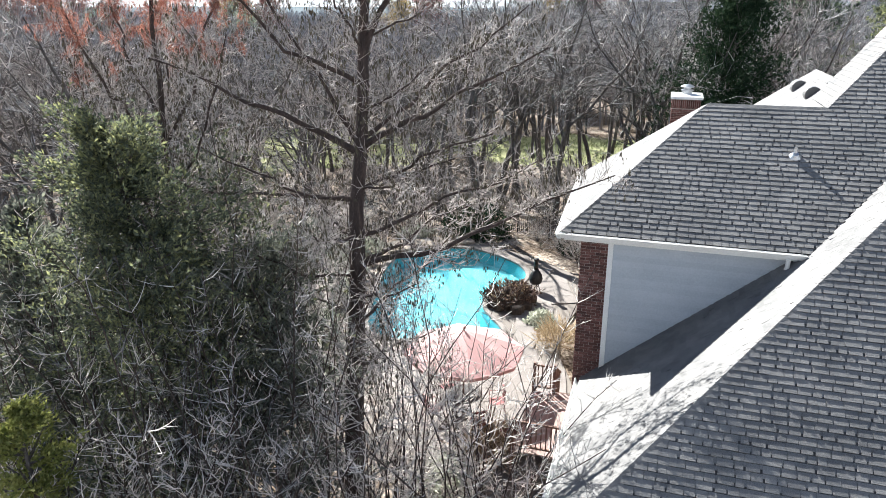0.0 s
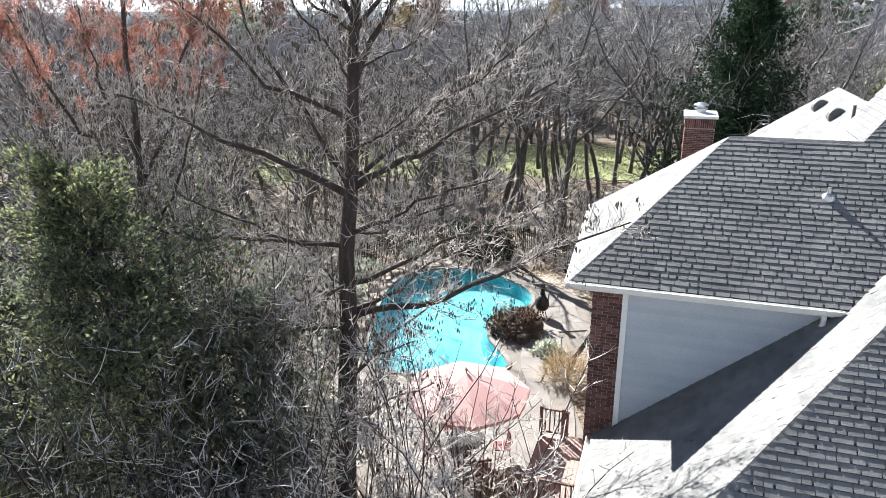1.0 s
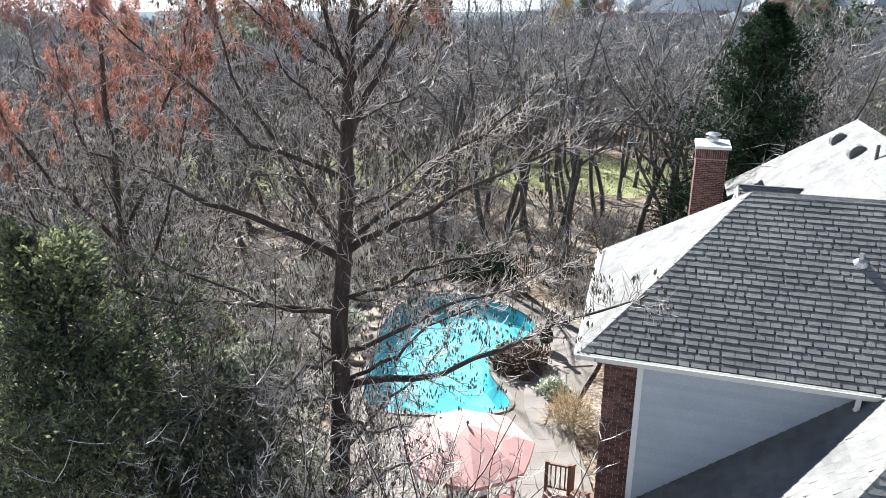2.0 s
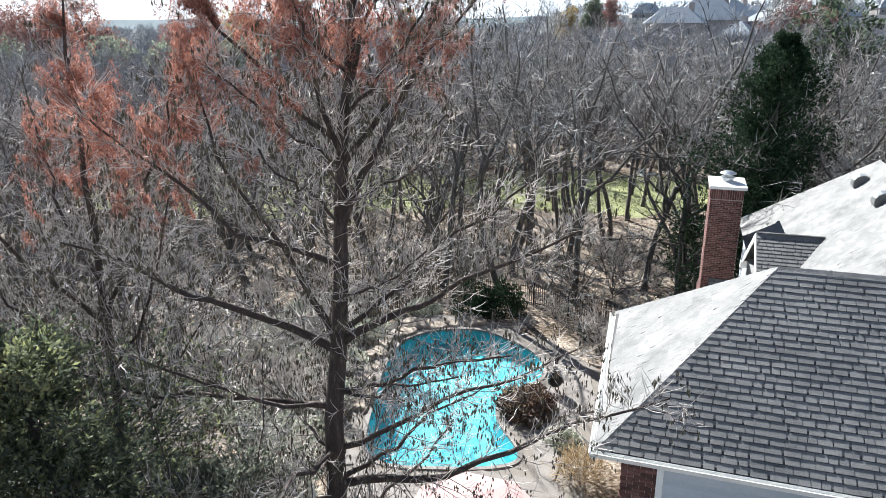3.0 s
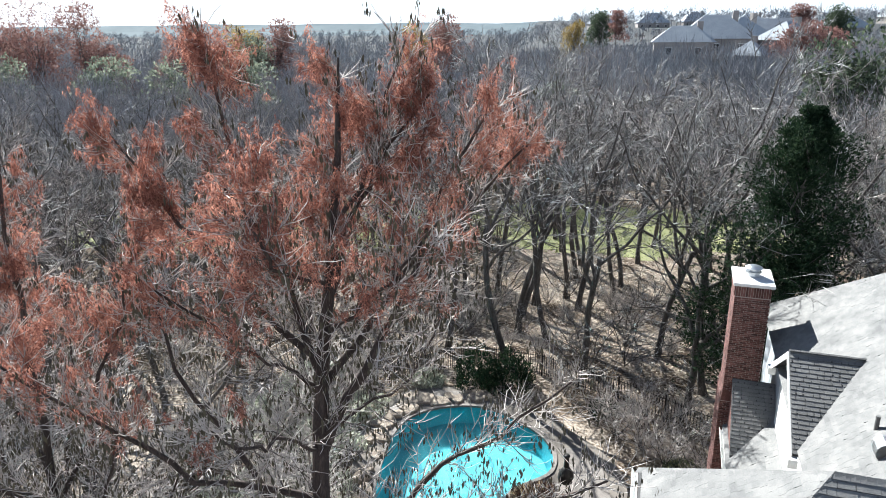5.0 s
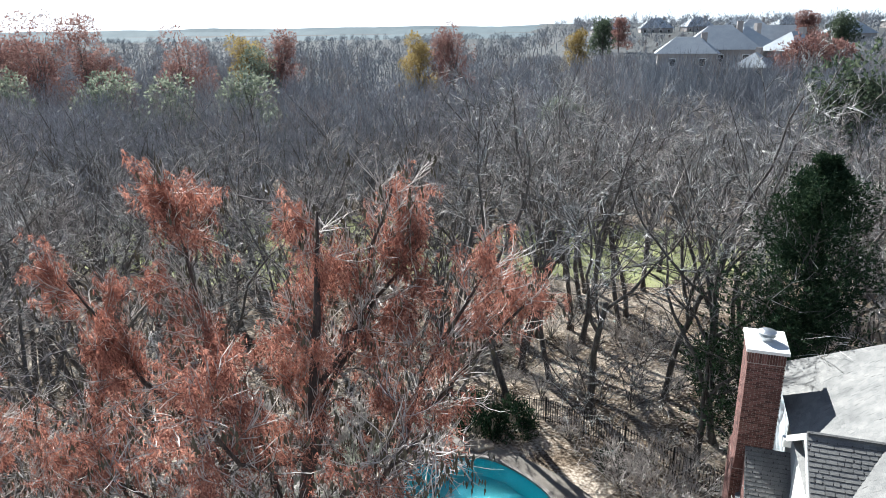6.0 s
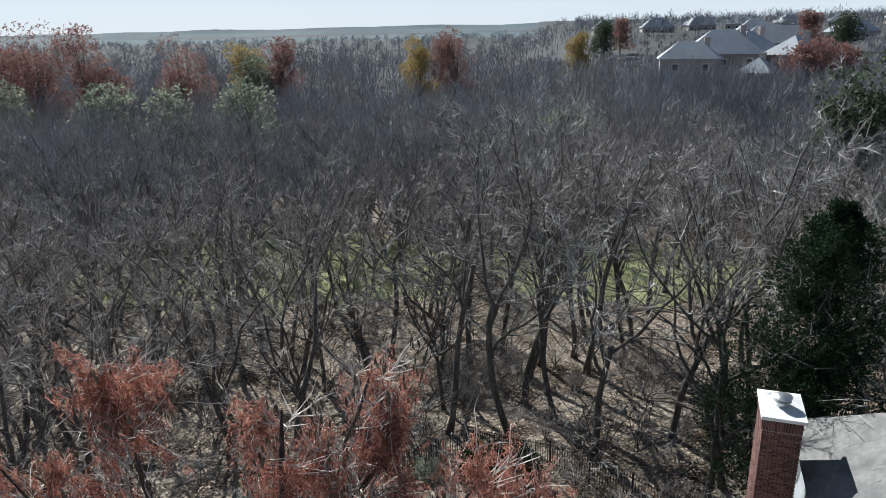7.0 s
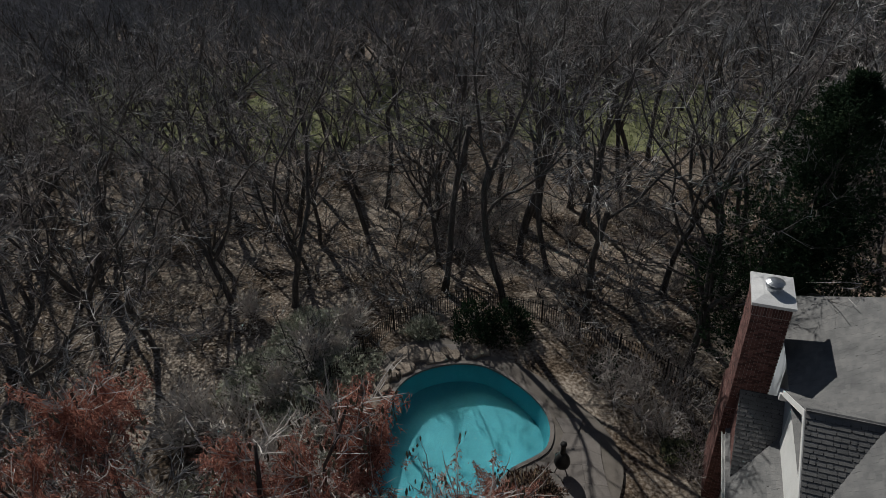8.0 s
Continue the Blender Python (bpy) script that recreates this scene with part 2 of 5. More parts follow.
# ---- mesh tools ----
class Soup:
    """Vertices and faces gathered for one mesh."""

    def __init__(self):
        self.v, self.f = [], []

    def box(self, lo, hi, m=None):
        c = [Vector((x, y, z)) for z in (lo[2], hi[2]) for y in (lo[1], hi[1]) for x in (lo[0], hi[0])]
        if m:
            c = [m @ p for p in c]
        n = len(self.v)
        self.v += c
        self.f += [tuple(n + k for k in q) for q in ((0, 2, 3, 1), (4, 5, 7, 6), (0, 1, 5, 4), (2, 6, 7, 3), (0, 4, 6, 2), (1, 3, 7, 5))]
        return self

    def tube(self, pts, radii, sides=6, cap=True):
        n0, prev = len(self.v), None
        for k, p in enumerate(pts):
            d = pts[min(k + 1, len(pts) - 1)] - pts[max(k - 1, 0)]
            a = d.orthogonal().normalized() if prev is None else (prev - d * (prev.dot(d) / max(d.length_squared, 1e-9))).normalized()
            prev = a
            b = d.cross(a).normalized()
            for s in range(sides):
                w = 2 * math.pi * s / sides
                self.v.append(p + (a * math.cos(w) + b * math.sin(w)) * radii[k])
        for k in range(len(pts) - 1):
            for s in range(sides):
                i, j = n0 + k * sides + s, n0 + k * sides + (s + 1) % sides
                self.f.append((i, j, j + sides, i + sides))
        if cap:
            self.f.append(tuple(n0 + (len(pts) - 1) * sides + s for s in range(sides)))
            self.f.append(tuple(n0 + s for s in reversed(range(sides))))
        return self

    def cone(self, p, q, r):
        a = (q - p).orthogonal().normalized() * r
        b = (q - p).cross(a).normalized() * r
        n = len(self.v)
        self.v += [p + a, p - a * 0.5 + b * 0.87, p - a * 0.5 - b * 0.87, q]
        self.f += [(n, n + 1, n + 3), (n + 1, n + 2, n + 3), (n + 2, n, n + 3)]

    def blade(self, p, q, r, turn):
        """A fine twig, one tapering face turned about its length."""
        o = Matrix.Rotation(turn, 3, q - p) @ (q - p).orthogonal().normalized() * r
        n = len(self.v)
        self.v += [p - o, p + o, q]
        self.f.append((n, n + 1, n + 2))

    def slab(self, poly, normal, depth):
        """A flat polygon with thickness below it."""
        n, m = len(self.v), len(poly)
        d = Vector(normal).normalized() * depth
        self.v += [Vector(p) for p in poly] + [Vector(p) - d for p in poly]
        self.f.append(tuple(range(n, n + m)))
        self.f.append(tuple(reversed(range(n + m, n + 2 * m))))
        self.f += [(n + k, n + m + k, n + m + (k + 1) % m, n + (k + 1) % m) for k in range(m)]
        return self

    def mesh(self, name, material, smooth=False):
        me = bpy.data.meshes.new(name)
        me.from_pydata([tuple(p) for p in self.v], [], self.f)
        me.materials.append(material)
        if smooth:
            me.polygons.foreach_set("use_smooth", [True] * len(me.polygons))
        me.update()
        return me


def part(name, soup, material, parent=None, label="", smooth=False, at=None, kind=""):
    """One mesh object, under a thing or a part."""
    me = soup.mesh(name, material, smooth) if isinstance(soup, Soup) else soup
    ob = new(name, me)
    if parent is not None:
        ob.parent = parent
    if at is not None:
        ob.matrix_basis = at
    return tagged(ob, label, kind=kind)


def lathe(profile, sides=16):
    """A turned shape from (radius, height) pairs."""
    s = Soup()
    for r, z in profile:
        s.v += [Vector((r * math.cos(2 * math.pi * k / sides), r * math.sin(2 * math.pi * k / sides), z)) for k in range(sides)]
    for i in range(len(profile) - 1):
        for k in range(sides):
            a, b = i * sides + k, i * sides + (k + 1) % sides
            s.f.append((a, b, b + sides, a + sides))
    s.f.append(tuple(reversed(range(sides))))
    s.f.append(tuple(range((len(profile) - 1) * sides, len(profile) * sides)))
    return s


def rock(rng, sx, sy, sz, bumps=0.3, sub=2):
    bm = bmesh.new()
    bmesh.ops.create_icosphere(bm, subdivisions=sub, radius=1)
    off = Vector((rng.uniform(-50, 50), rng.uniform(-50, 50), rng.uniform(-50, 50)))
    for v in bm.verts:
        k = 1 + bumps * noise.noise(v.co * 1.4 + off) + 0.4 * bumps * noise.noise(v.co * 4 + off)
        v.co = Vector((v.co.x * sx, v.co.y * sy, v.co.z * sz)) * k
    s = Soup()
    bm.verts.ensure_lookup_table()
    s.v = [v.co.copy() for v in bm.verts]
    s.f = [tuple(v.index for v in f.verts) for f in bm.faces]
    bm.free()
    return s


# ---- ground ----
def smooth(a, b, x):
    k = min(1, max(0, (x - a) / (b - a)))
    return k * k * (3 - 2 * k)


def ground_z(x, y):
    yard = 1 - smooth(3, 9, max(abs(x + 1) - 7, abs(y - 27) - 9, 0))
    z = -1.3 * smooth(36, 56, y) + 0.35 * noise.noise(Vector((x * 0.07, y * 0.07, 3))) + 0.10 * noise.noise(Vector((x * 0.3, y * 0.3, 9)))
    z += 9.5 * smooth(85, 150, y) * smooth(-15, 35, x) + 3.5 * smooth(190, 420, y) * smooth(-30, 60, x) + 2 * smooth(120, 400, y)
    return -0.16 + (1 - yard) * z - 0.2 * (1 - yard)


def closed_curve(ctrl, steps=10):
    """A smooth closed line through a few control points."""
    out, n = [], len(ctrl)
    for i in range(n):
        p0, p1, p2, p3 = (Vector(ctrl[(i + k) % n]) for k in (-1, 0, 1, 2))
        for s in range(steps):
            t = s / steps
            out.append(0.5 * (2 * p1 + (p2 - p0) * t + (2 * p0 - 5 * p1 + 4 * p2 - p3) * t * t + (3 * p1 - p0 - 3 * p2 + p3) * t ** 3))
    return out


def inside(p, poly):
    x, y, hit = p[0], p[1], False
    for a, b in zip(poly, poly[1:] + poly[:1]):
        if (a[1] > y) != (b[1] > y) and x < (b[0] - a[0]) * (y - a[1]) / (b[1] - a[1]) + a[0]:
            hit = not hit
    return hit


def offset(poly, d):
    """The closed line moved outwards by d (poly runs clockwise or not, the sign of d says)."""
    n, out = len(poly), []
    for k in range(n):
        t = (poly[(k + 1) % n] - poly[k - 1]).normalized()
        out.append(poly[k] + Vector((t.y, -t.x)) * d)
    return out


# pool outline, anticlockwise from its near right corner
POOL = closed_curve([(0.8, 24.3), (0.0, 26.9), (0.2, 28.7), (1.75, 30.2), (1.5, 32.4), (-1.0, 34.6), (-3.6, 34.2), (-4.9, 32.2), (-4.9, 27.5), (-4.3, 24.0), (-1.7, 23.6)])
YARD = closed_curve([(3.3, 19.0), (3.0, 24.0), (4.6, 29.5), (2.8, 33.0), (-0.8, 35.6), (-3.5, 36.4), (-5.8, 34.8), (-6.2, 30.5), (-5.7, 24.0), (-3.6, 18.0), (-1.5, 14.6), (1.6, 14.4)])


def build_ground():
    def axis(lo, hi, near_lo, near_hi, fine, grow):
        xs, step = [near_lo + fine * k for k in range(int((near_hi - near_lo) / fine) + 1)], fine
        a, b = [], []
        p = near_lo
        while p > lo:
            step *= grow
            p -= step
            a.append(p)
        p, step = xs[-1], fine
        while p < hi:
            step *= grow
            p += step
            b.append(p)
        return a[::-1] + xs + b

    xs, ys = axis(-3000, 3000, -9, 9, 0.6, 1.12), axis(-400, 3500, 12, 44, 0.6, 1.1)
    s = Soup()
    s.v = [Vector((x, y, ground_z(x, y))) for y in ys for x in xs]
    w = len(xs)
    for j in range(len(ys) - 1):
        for i in range(w - 1):
            c = ((xs[i] + xs[i + 1]) / 2, (ys[j] + ys[j + 1]) / 2)
            if abs(c[0]) < 8 and 20 < c[1] < 38 and any(inside(q, POOL) for q in (c, (xs[i], ys[j]), (xs[i + 1], ys[j]), (xs[i], ys[j + 1]), (xs[i + 1], ys[j + 1]))):
                continue
            a = j * w + i
            s.f.append((a, a + 1, a + w + 1, a + w))
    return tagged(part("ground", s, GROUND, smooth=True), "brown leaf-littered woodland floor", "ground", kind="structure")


ground = build_ground()


def lawn_mask(x, y):
    """Where grass grows beyond the trees."""
    a = ((x - 9) / 16) ** 2 + ((y - 71) / 9) ** 2
    b = ((x + 26) / 24) ** 2 + ((y - 70) / 11) ** 2
    return min(a, b) + 0.5 * noise.noise(Vector((x * 0.2, y * 0.2, 1)))


def blades(name, mask_box, count, material, label, category, rng, size, test):
    s = Soup()
    for _ in range(count):
        x, y = rng.uniform(mask_box[0], mask_box[1]), rng.uniform(mask_box[2], mask_box[3])
        if not test(x, y):
            continue
        z, h, w = ground_z(x, y), size * rng.uniform(0.5, 1.3), size * rng.uniform(0.3, 0.7)
        a = rng.uniform(0, 6.28)
        dx, dy, lx, ly = w * math.cos(a), w * math.sin(a), rng.uniform(-0.6, 0.6) * h, rng.uniform(-0.6, 0.6) * h
        n = len(s.v)
        s.v += [Vector((x - dx, y - dy, z - 0.03)), Vector((x + dx, y + dy, z - 0.03)), Vector((x + lx, y + ly, z + h))]
        s.f.append((n, n + 1, n + 2))
    return tagged(part(name, s, material), label, category, kind="stuff")


grng = random.Random(5)
def build_lawn():
    s, step = Soup(), 0.8
    keep = {}

    def vert(i, j):
        if (i, j) not in keep:
            x, y = -60 + step * i, 26 + step * j
            keep[i, j] = len(s.v)
            s.v.append(Vector((x, y, ground_z(x, y) + 0.035)))
        return keep[i, j]

    for j in range(75):
        for i in range(112):
            if lawn_mask(-60 + step * (i + 0.5), 26 + step * (j + 0.5)) < 0.95:
                s.f.append((vert(i, j), vert(i + 1, j), vert(i + 1, j + 1), vert(i, j + 1)))
    tagged(part("lawn_ground", s, GRASS, smooth=True), "thin green and yellowing lawn beyond the trees", "lawn", kind="structure")


build_lawn()
blades("grass_blades", (-55, 30, 30, 84), 60000, GRASS, "short green and yellowing winter grass", "grass", grng, 0.16, lambda x, y: lawn_mask(x, y) < 1.05)


def litter():
    """Fallen leaves on the slope behind the pool."""
    s, rng = Soup(), random.Random(11)
    for _ in range(60000):
        y = 30 + 50 * rng.random() ** 1.5
        x = rng.uniform(-26, 20)
        if (abs(x + 1) < 7.5 and y < 37) or lawn_mask(x, y) < 0.8:
            continue
        z = ground_z(x, y) + 0.02
        r, a = rng.uniform(0.05, 0.11), rng.uniform(0, 6.28)
        n = len(s.v)
        for k, q in enumerate((1, 0.55, 1, 0.55)):
            s.v.append(Vector((x + r * q * math.cos(a + k * 1.57), y + r * q * math.sin(a + k * 1.57), z + rng.uniform(0, 0.05))))
        s.f.append((n, n + 1, n + 2, n + 3))
    tagged(part("fallen_leaves", s, LITTER), "dry tan fallen leaves on the woodland floor", "leaf litter", kind="stuff")


litter()

# ---- pool ----
def build_pool():
    pool = tagged(new("swimming_pool"), "kidney-shaped turquoise swimming pool with stone coping", "swimming pool")
    pool.matrix_basis = pose(-2, 29, 0)
    at = pose(2, -29, 0)
    n = len(POOL)
    s = Soup()
    deep = offset(POOL, -0.25)
    s.v = [Vector((*p, -0.02)) for p in POOL] + [Vector((*p, -1.35)) for p in deep]
    s.f = [((k + 1) % n, k, n + k, n + (k + 1) % n) for k in range(n)] + [tuple(range(n, 2 * n))]
    part("basin", s, PLASTER, pool, "turquoise plaster", at=at)
    s = Soup()
    s.v = [Vector((*p, -0.12)) for p in offset(POOL, -0.01)]
    s.f = [tuple(range(n))]
    w = part("water", s, WATER, pool, "clear still water", at=at)
    w.visible_shadow = False
    # coping stones along the rim
    inner, outer, rng = offset(POOL, -0.03), offset(POOL, 0.14), random.Random(3)
    k = 0
    while k < n:
        m = min(n, k + rng.choice((3, 4)))
        s = Soup()
        poly = [Vector((*inner[j % n], 0.012)) for j in range(k, m + 1)] + [Vector((*outer[j % n], 0.012)) for j in range(m, k - 1, -1)]
        c = sum(poly, Vector()) / len(poly)
        poly = [c + (p - c) * 0.992 for p in poly]
        s.slab(poly, (0, 0, -1), -0.10)
        s.v = [v for v in s.v]
        part("coping_stone", s, STONE, pool, at=at)
        k = m
    return pool


pool = build_pool()


def build_patio():
    """The paved surround, a grout bed with flat stones on it."""
    s, n = Soup(), len(POOL)
    m = len(YARD)
    inner = [Vector((*p, -0.04)) for p in offset(POOL, 0.02)]
    bm = bmesh.new()
    rings = []
    for line in (inner, [Vector((*p, -0.04)) for p in YARD]):
        vs = [bm.verts.new(p) for p in line]
        rings += [bm.edges.new((vs[k], vs[(k + 1) % len(vs)])) for k in range(len(vs))]
    bmesh.ops.triangle_fill(bm, edges=rings, use_beauty=True)
    bm.verts.index_update()
    s.v = [v.co.copy() for v in bm.verts]
    s.f = [tuple(v.index for v in f.verts) for f in bm.faces if not inside(f.calc_center_median(), POOL)]
    bm.free()
    bed = tagged(part("pavement", s, GROUT), "pale stone-paved patio round the pool", "patio", kind="structure")
    rng = random.Random(8)
    step, clear = 0.85, offset(POOL, 0.16)
    corner = {}

    def knot(i, j):
        if (i, j) not in corner:
            corner[i, j] = Vector((-8 + step * i + rng.uniform(-0.22, 0.22), 14 + step * j + rng.uniform(-0.22, 0.22), 0))
        return corner[i, j]

    for j in range(27):
        for i in range(17):
            quad = [knot(i, j), knot(i + 1, j), knot(i + 1, j + 1), knot(i, j + 1)]
            c = sum(quad, Vector()) / 4
            if not all(inside(p, YARD) for p in quad) or inside(c, clear) or any(inside(p, clear) for p in quad):
                continue
            s = Soup()
            z = rng.uniform(0.0, 0.006)
            s.slab([(c + (p - c) * 0.99) + Vector((0, 0, z)) for p in quad], (0, 0, 1), 0.06)
            part("flagstone", s, STONE, bed)
    return bed


patio = build_patio()

# ---- house ----
TURN = pose(0, 0, 0, 0, 0, -12)
BASE = Vector((4.0, 20.0, 0.0))
house = tagged(new("house"), "brick house with grey shingled hip roofs and a tall brick chimney", "house")
house.matrix_basis = TURN @ Matrix.Translation(BASE)
HOME = Matrix.Translation(-BASE)
PITCH = 0.75


def hpart(name, s, material, parent=house, label="", kind=""):
    ob = part(name, s, material, parent, label, kind=kind)
    if parent is house:
        ob.matrix_basis = HOME
    return ob


TAB_W = (0.13, 0.17, 0.21, 0.25)
LOW_W = (0.012, 0.022, 0.036)
COURSE = 0.140
TAB_MESH = {}


def shape_tab(x0, x1, y1, t0, t1, shift=(0.0, 0.0)):
    """Corners of a shingle tab from x0 to x1, thick at its lower edge; shift moves its upper corners sideways, where a hip or valley cuts it."""
    a, b = x0 + 0.0015, x1 - 0.0015
    low, top = ((a, 0), (b, 0)), ((b + shift[1], y1), (a + shift[0], y1))
    v = [Vector((x, y, 0)) for x, y in low + top] + [Vector((x, y, t)) for (x, y), t in zip(low + top, (t0, t0, t1, t1))]
    return v, [(4, 5, 6, 7), (0, 1, 5, 4), (1, 2, 6, 5), (3, 0, 4, 7)]


def tab(w, cover):
    if (w, cover) not in TAB_MESH:
        s = Soup()
        s.v, s.f = shape_tab(0, w, cover, 0.019, 0.007)
        TAB_MESH[w, cover] = s.mesh("shingle", SHINGLE)
    return TAB_MESH[w, cover]


def spans(flat, y):
    """Stretches of a row at height y inside the outline: for each end its x and how x changes uphill."""
    cuts = []
    for (x0, y0), (x1, y1) in zip(flat, flat[1:] + flat[:1]):
        if (y0 > y) != (y1 > y):
            slope = (x1 - x0) / (y1 - y0)
            cuts.append((x0 + (y - y0) * slope, slope))
    cuts.sort()
    return list(zip(cuts[::2], cuts[1::2]))


def roof_slope(name, poly, along, up_plan, single=None, seed=1, label="", cover=0.132, slots=0.85):
    """A roof plane over the plan polygon poly (u, v, z at its corners), eave direction along, uphill up_plan. Shingles
    nearer than `single` (a test on u, v) are pieces of their own, up to 300, the rest one field. cover: length of a
    tab, short where dark backing draws the butts' shade; slots: how often a gap, dark as shade, shows between tabs."""
    rng = random.Random(seed)
    a = Vector((*along, 0)).normalized()
    corners = [Vector(p) for p in poly]
    nrm = sum((p.cross(q) for p, q in zip(corners, corners[1:] + corners[:1])), Vector()).normalized()
    nrm = nrm if nrm.z > 0 else -nrm
    a = (a - nrm * a.dot(nrm)).normalized()
    b = nrm.cross(a)
    if b.dot(Vector((*up_plan, 0))) < 0:
        a, b = -a, -b
    ob = hpart(name, Soup().slab(poly, nrm, 0.10), SHADE_BACKING, label=label)
    o = Vector(poly[0])
    flat = [((Vector(p) - o).dot(a), (Vector(p) - o).dot(b)) for p in poly]
    low, high = min(c[1] for c in flat), max(c[1] for c in flat)
    frame3 = Matrix((a, b, nrm)).transposed().to_4x4()
    field, count = Soup(), 0
    y = low - 0.02
    while y < high:
        for (xl, sl), (xr, sr) in spans(flat, y + 0.06):
            x, low_ply = xl - rng.uniform(0, 0.2), False
            while x < xr:
                low_ply = not low_ply and rng.random() < slots
                w = rng.choice(LOW_W if low_ply else TAB_W)
                lift = 0.001 if low_ply else rng.choice((0.001, 0.002, 0.003))
                whole = x > xl + 0.14 * abs(sl) and x + w < xr - 0.14 * abs(sr)
                notch = rng.choice((0.03, 0.045, 0.06)) if low_ply else 0.0
                up = Vector((x, y + notch + rng.uniform(-0.004, 0.004), lift))
                place = Matrix.Translation(o) @ frame3 @ Matrix.Translation(up)
                c = place.translation
                if whole and not low_ply and single and count < 300 and single(c.x, c.y):
                    count += 1
                    t = new("shingle", tab(w, cover))
                    t.parent, t.matrix_basis = ob, place
                else:
                    # cut the tab along the edges of the plane
                    x0, x1 = max(x, xl - 0.06 * sl), min(x + w, xr - 0.06 * sr)
                    rise = cover - 0.06
                    s0, s1 = max(x, xl + rise * sl) - x0, min(x + w, xr + rise * sr) - x1
                    if x1 - x0 > 0.004 and x1 + s1 - x0 - s0 > 0.004:
                        n = len(field.v)
                        v, f = shape_tab(x0 - x, x1 - x, cover - notch, 0.019 if not low_ply else 0.010, 0.007, (s0, s1))
                        field.v += [place @ p for p in v]
                        field.f += [tuple(n + k for k in q) for q in f]
                x += w
        y += COURSE
    if field.v:
        part("shingle_field", field, SHINGLES, ob, kind="stuff")
    return ob


# two-storey wing: eaves at 7.6
E, R = 7.6, 10.02
F_TOP = lambda v: E + 0.756 * (v - 14.0)
BL = lambda u: R + 0.908 * (u - 4.5)
roof_slope("roof_slope", [(-0.85, 14.0, E), (4.05, 14.0, E), (9.45, 20.0, F_TOP(20)), (6.83, 20.0, F_TOP(20)), (4.5, 17.2, R), (1.95, 17.2, R)], (1, 0), (0, 1),
           lambda u, v: v < 15.6 and u > 0.6, 2)
# planes in the sun: long tabs hide the shade-coloured backing
roof_slope("roof_slope", [(-1.08, 19.9, E), (-0.85, 14.0, E), (1.95, 17.2, R)], (0, 1), (1, 0), lambda u, v: v < 16.0, 3, cover=0.16, slots=0.05)
roof_slope("roof_slope", [(10.5, 19.9, E), (-1.08, 19.9, E), (1.95, 17.2, R), (10.5, 17.2, R)], (1, 0), (0, -1), None, 4)
roof_slope("roof_slope", [(4.5, 19.2, BL(4.5)), (4.5, 17.2, BL(4.5)), (6.83, 20.0, BL(6.83)), (6.83, 22.0, BL(6.83))], (0, 1), (1, 0), None, 5, cover=0.16, slots=0.05)
# near block: eaves at 4.0
LPZ = lambda u: 4.2 + 0.84 * u
NZ = lambda v: -2.965 + 0.835 * v
roof_slope("roof_slope", [(-0.25, 14.28, LPZ(-0.25)), (-0.25, 8.33, LPZ(-0.25)), (9.45, 18.09, LPZ(9.45)), (9.45, 20.0, LPZ(9.45)), (4.3, 14.28, LPZ(4.3))], (0, 1), (1, 0),
           lambda u, v: v < 12.6, 6, cover=0.16, slots=0.05)
roof_slope("roof_slope", [(-0.25, 8.33, NZ(8.33)), (14.0, 8.33, NZ(8.33)), (14.0, 18.09, NZ(18.09)), (9.45, 18.09, NZ(18.09))], (1, 0), (0, 1),
           lambda u, v: v < 11.6 and 1 < u < 8, 7)
# main roof and the lower roof at its foot
MZ = lambda u: 4.33 + 0.905 * u
LMZ = lambda u: 2.52 + PITCH * u
roof_slope("roof_slope", [(2.6, 33.0, MZ(2.6)), (2.6, 19.0, MZ(2.6)), (6.2, 19.0, MZ(6.2)), (6.2, 29.3, MZ(6.2))], (0, 1), (1, 0), lambda u, v: 24 < v < 27 and u < 4.6, 8, cover=0.16, slots=0.05)
roof_slope("roof_slope", [(9.8, 19.0, MZ(2.6)), (9.8, 33.0, MZ(2.6)), (6.2, 29.3, MZ(6.2)), (6.2, 19.0, MZ(6.2))], (0, 1), (-1, 0), None, 9)
roof_slope("roof_slope", [(9.8, 33.0, MZ(2.6)), (2.6, 33.0, MZ(2.6)), (6.2, 29.3, MZ(6.2))], (1, 0), (0, -1), None, 11)
roof_slope("roof_slope", [(1.4, 29.25, LMZ(1.4)), (1.4, 19.9, LMZ(1.4)), (2.82, 19.9, LMZ(2.82)), (2.82, 29.25, LMZ(2.82))], (0, 1), (1, 0), lambda u, v: v > 23, 10, cover=0.16, slots=0.05)

# cricket between the chimney and the lower roof
SZ = lambda v: 5.4 - 0.8 * (29.28 - v)
roof_slope("roof_slope", [(1.5, 27.09, SZ(27.09)), (2.82, 28.33, SZ(28.33)), (2.82, 29.27, SZ(29.27)), (1.5, 29.27, SZ(29.27))], (1, 0), (0, 1), None, 12)
hpart("cheek_wall", Soup().slab([(1.56, 27.2, LMZ(1.56)), (1.56, 29.27, LMZ(1.56)), (1.56, 29.27, SZ(29.27) - 0.06), (1.56, 27.2, SZ(27.2) - 0.06)], (1, 0, 0), 0.05), BRICKS, label="small red brick cheek wall")


def wall(name, lo, hi, material, label=""):
    return hpart(name, Soup().box(lo, hi), material, label=label)


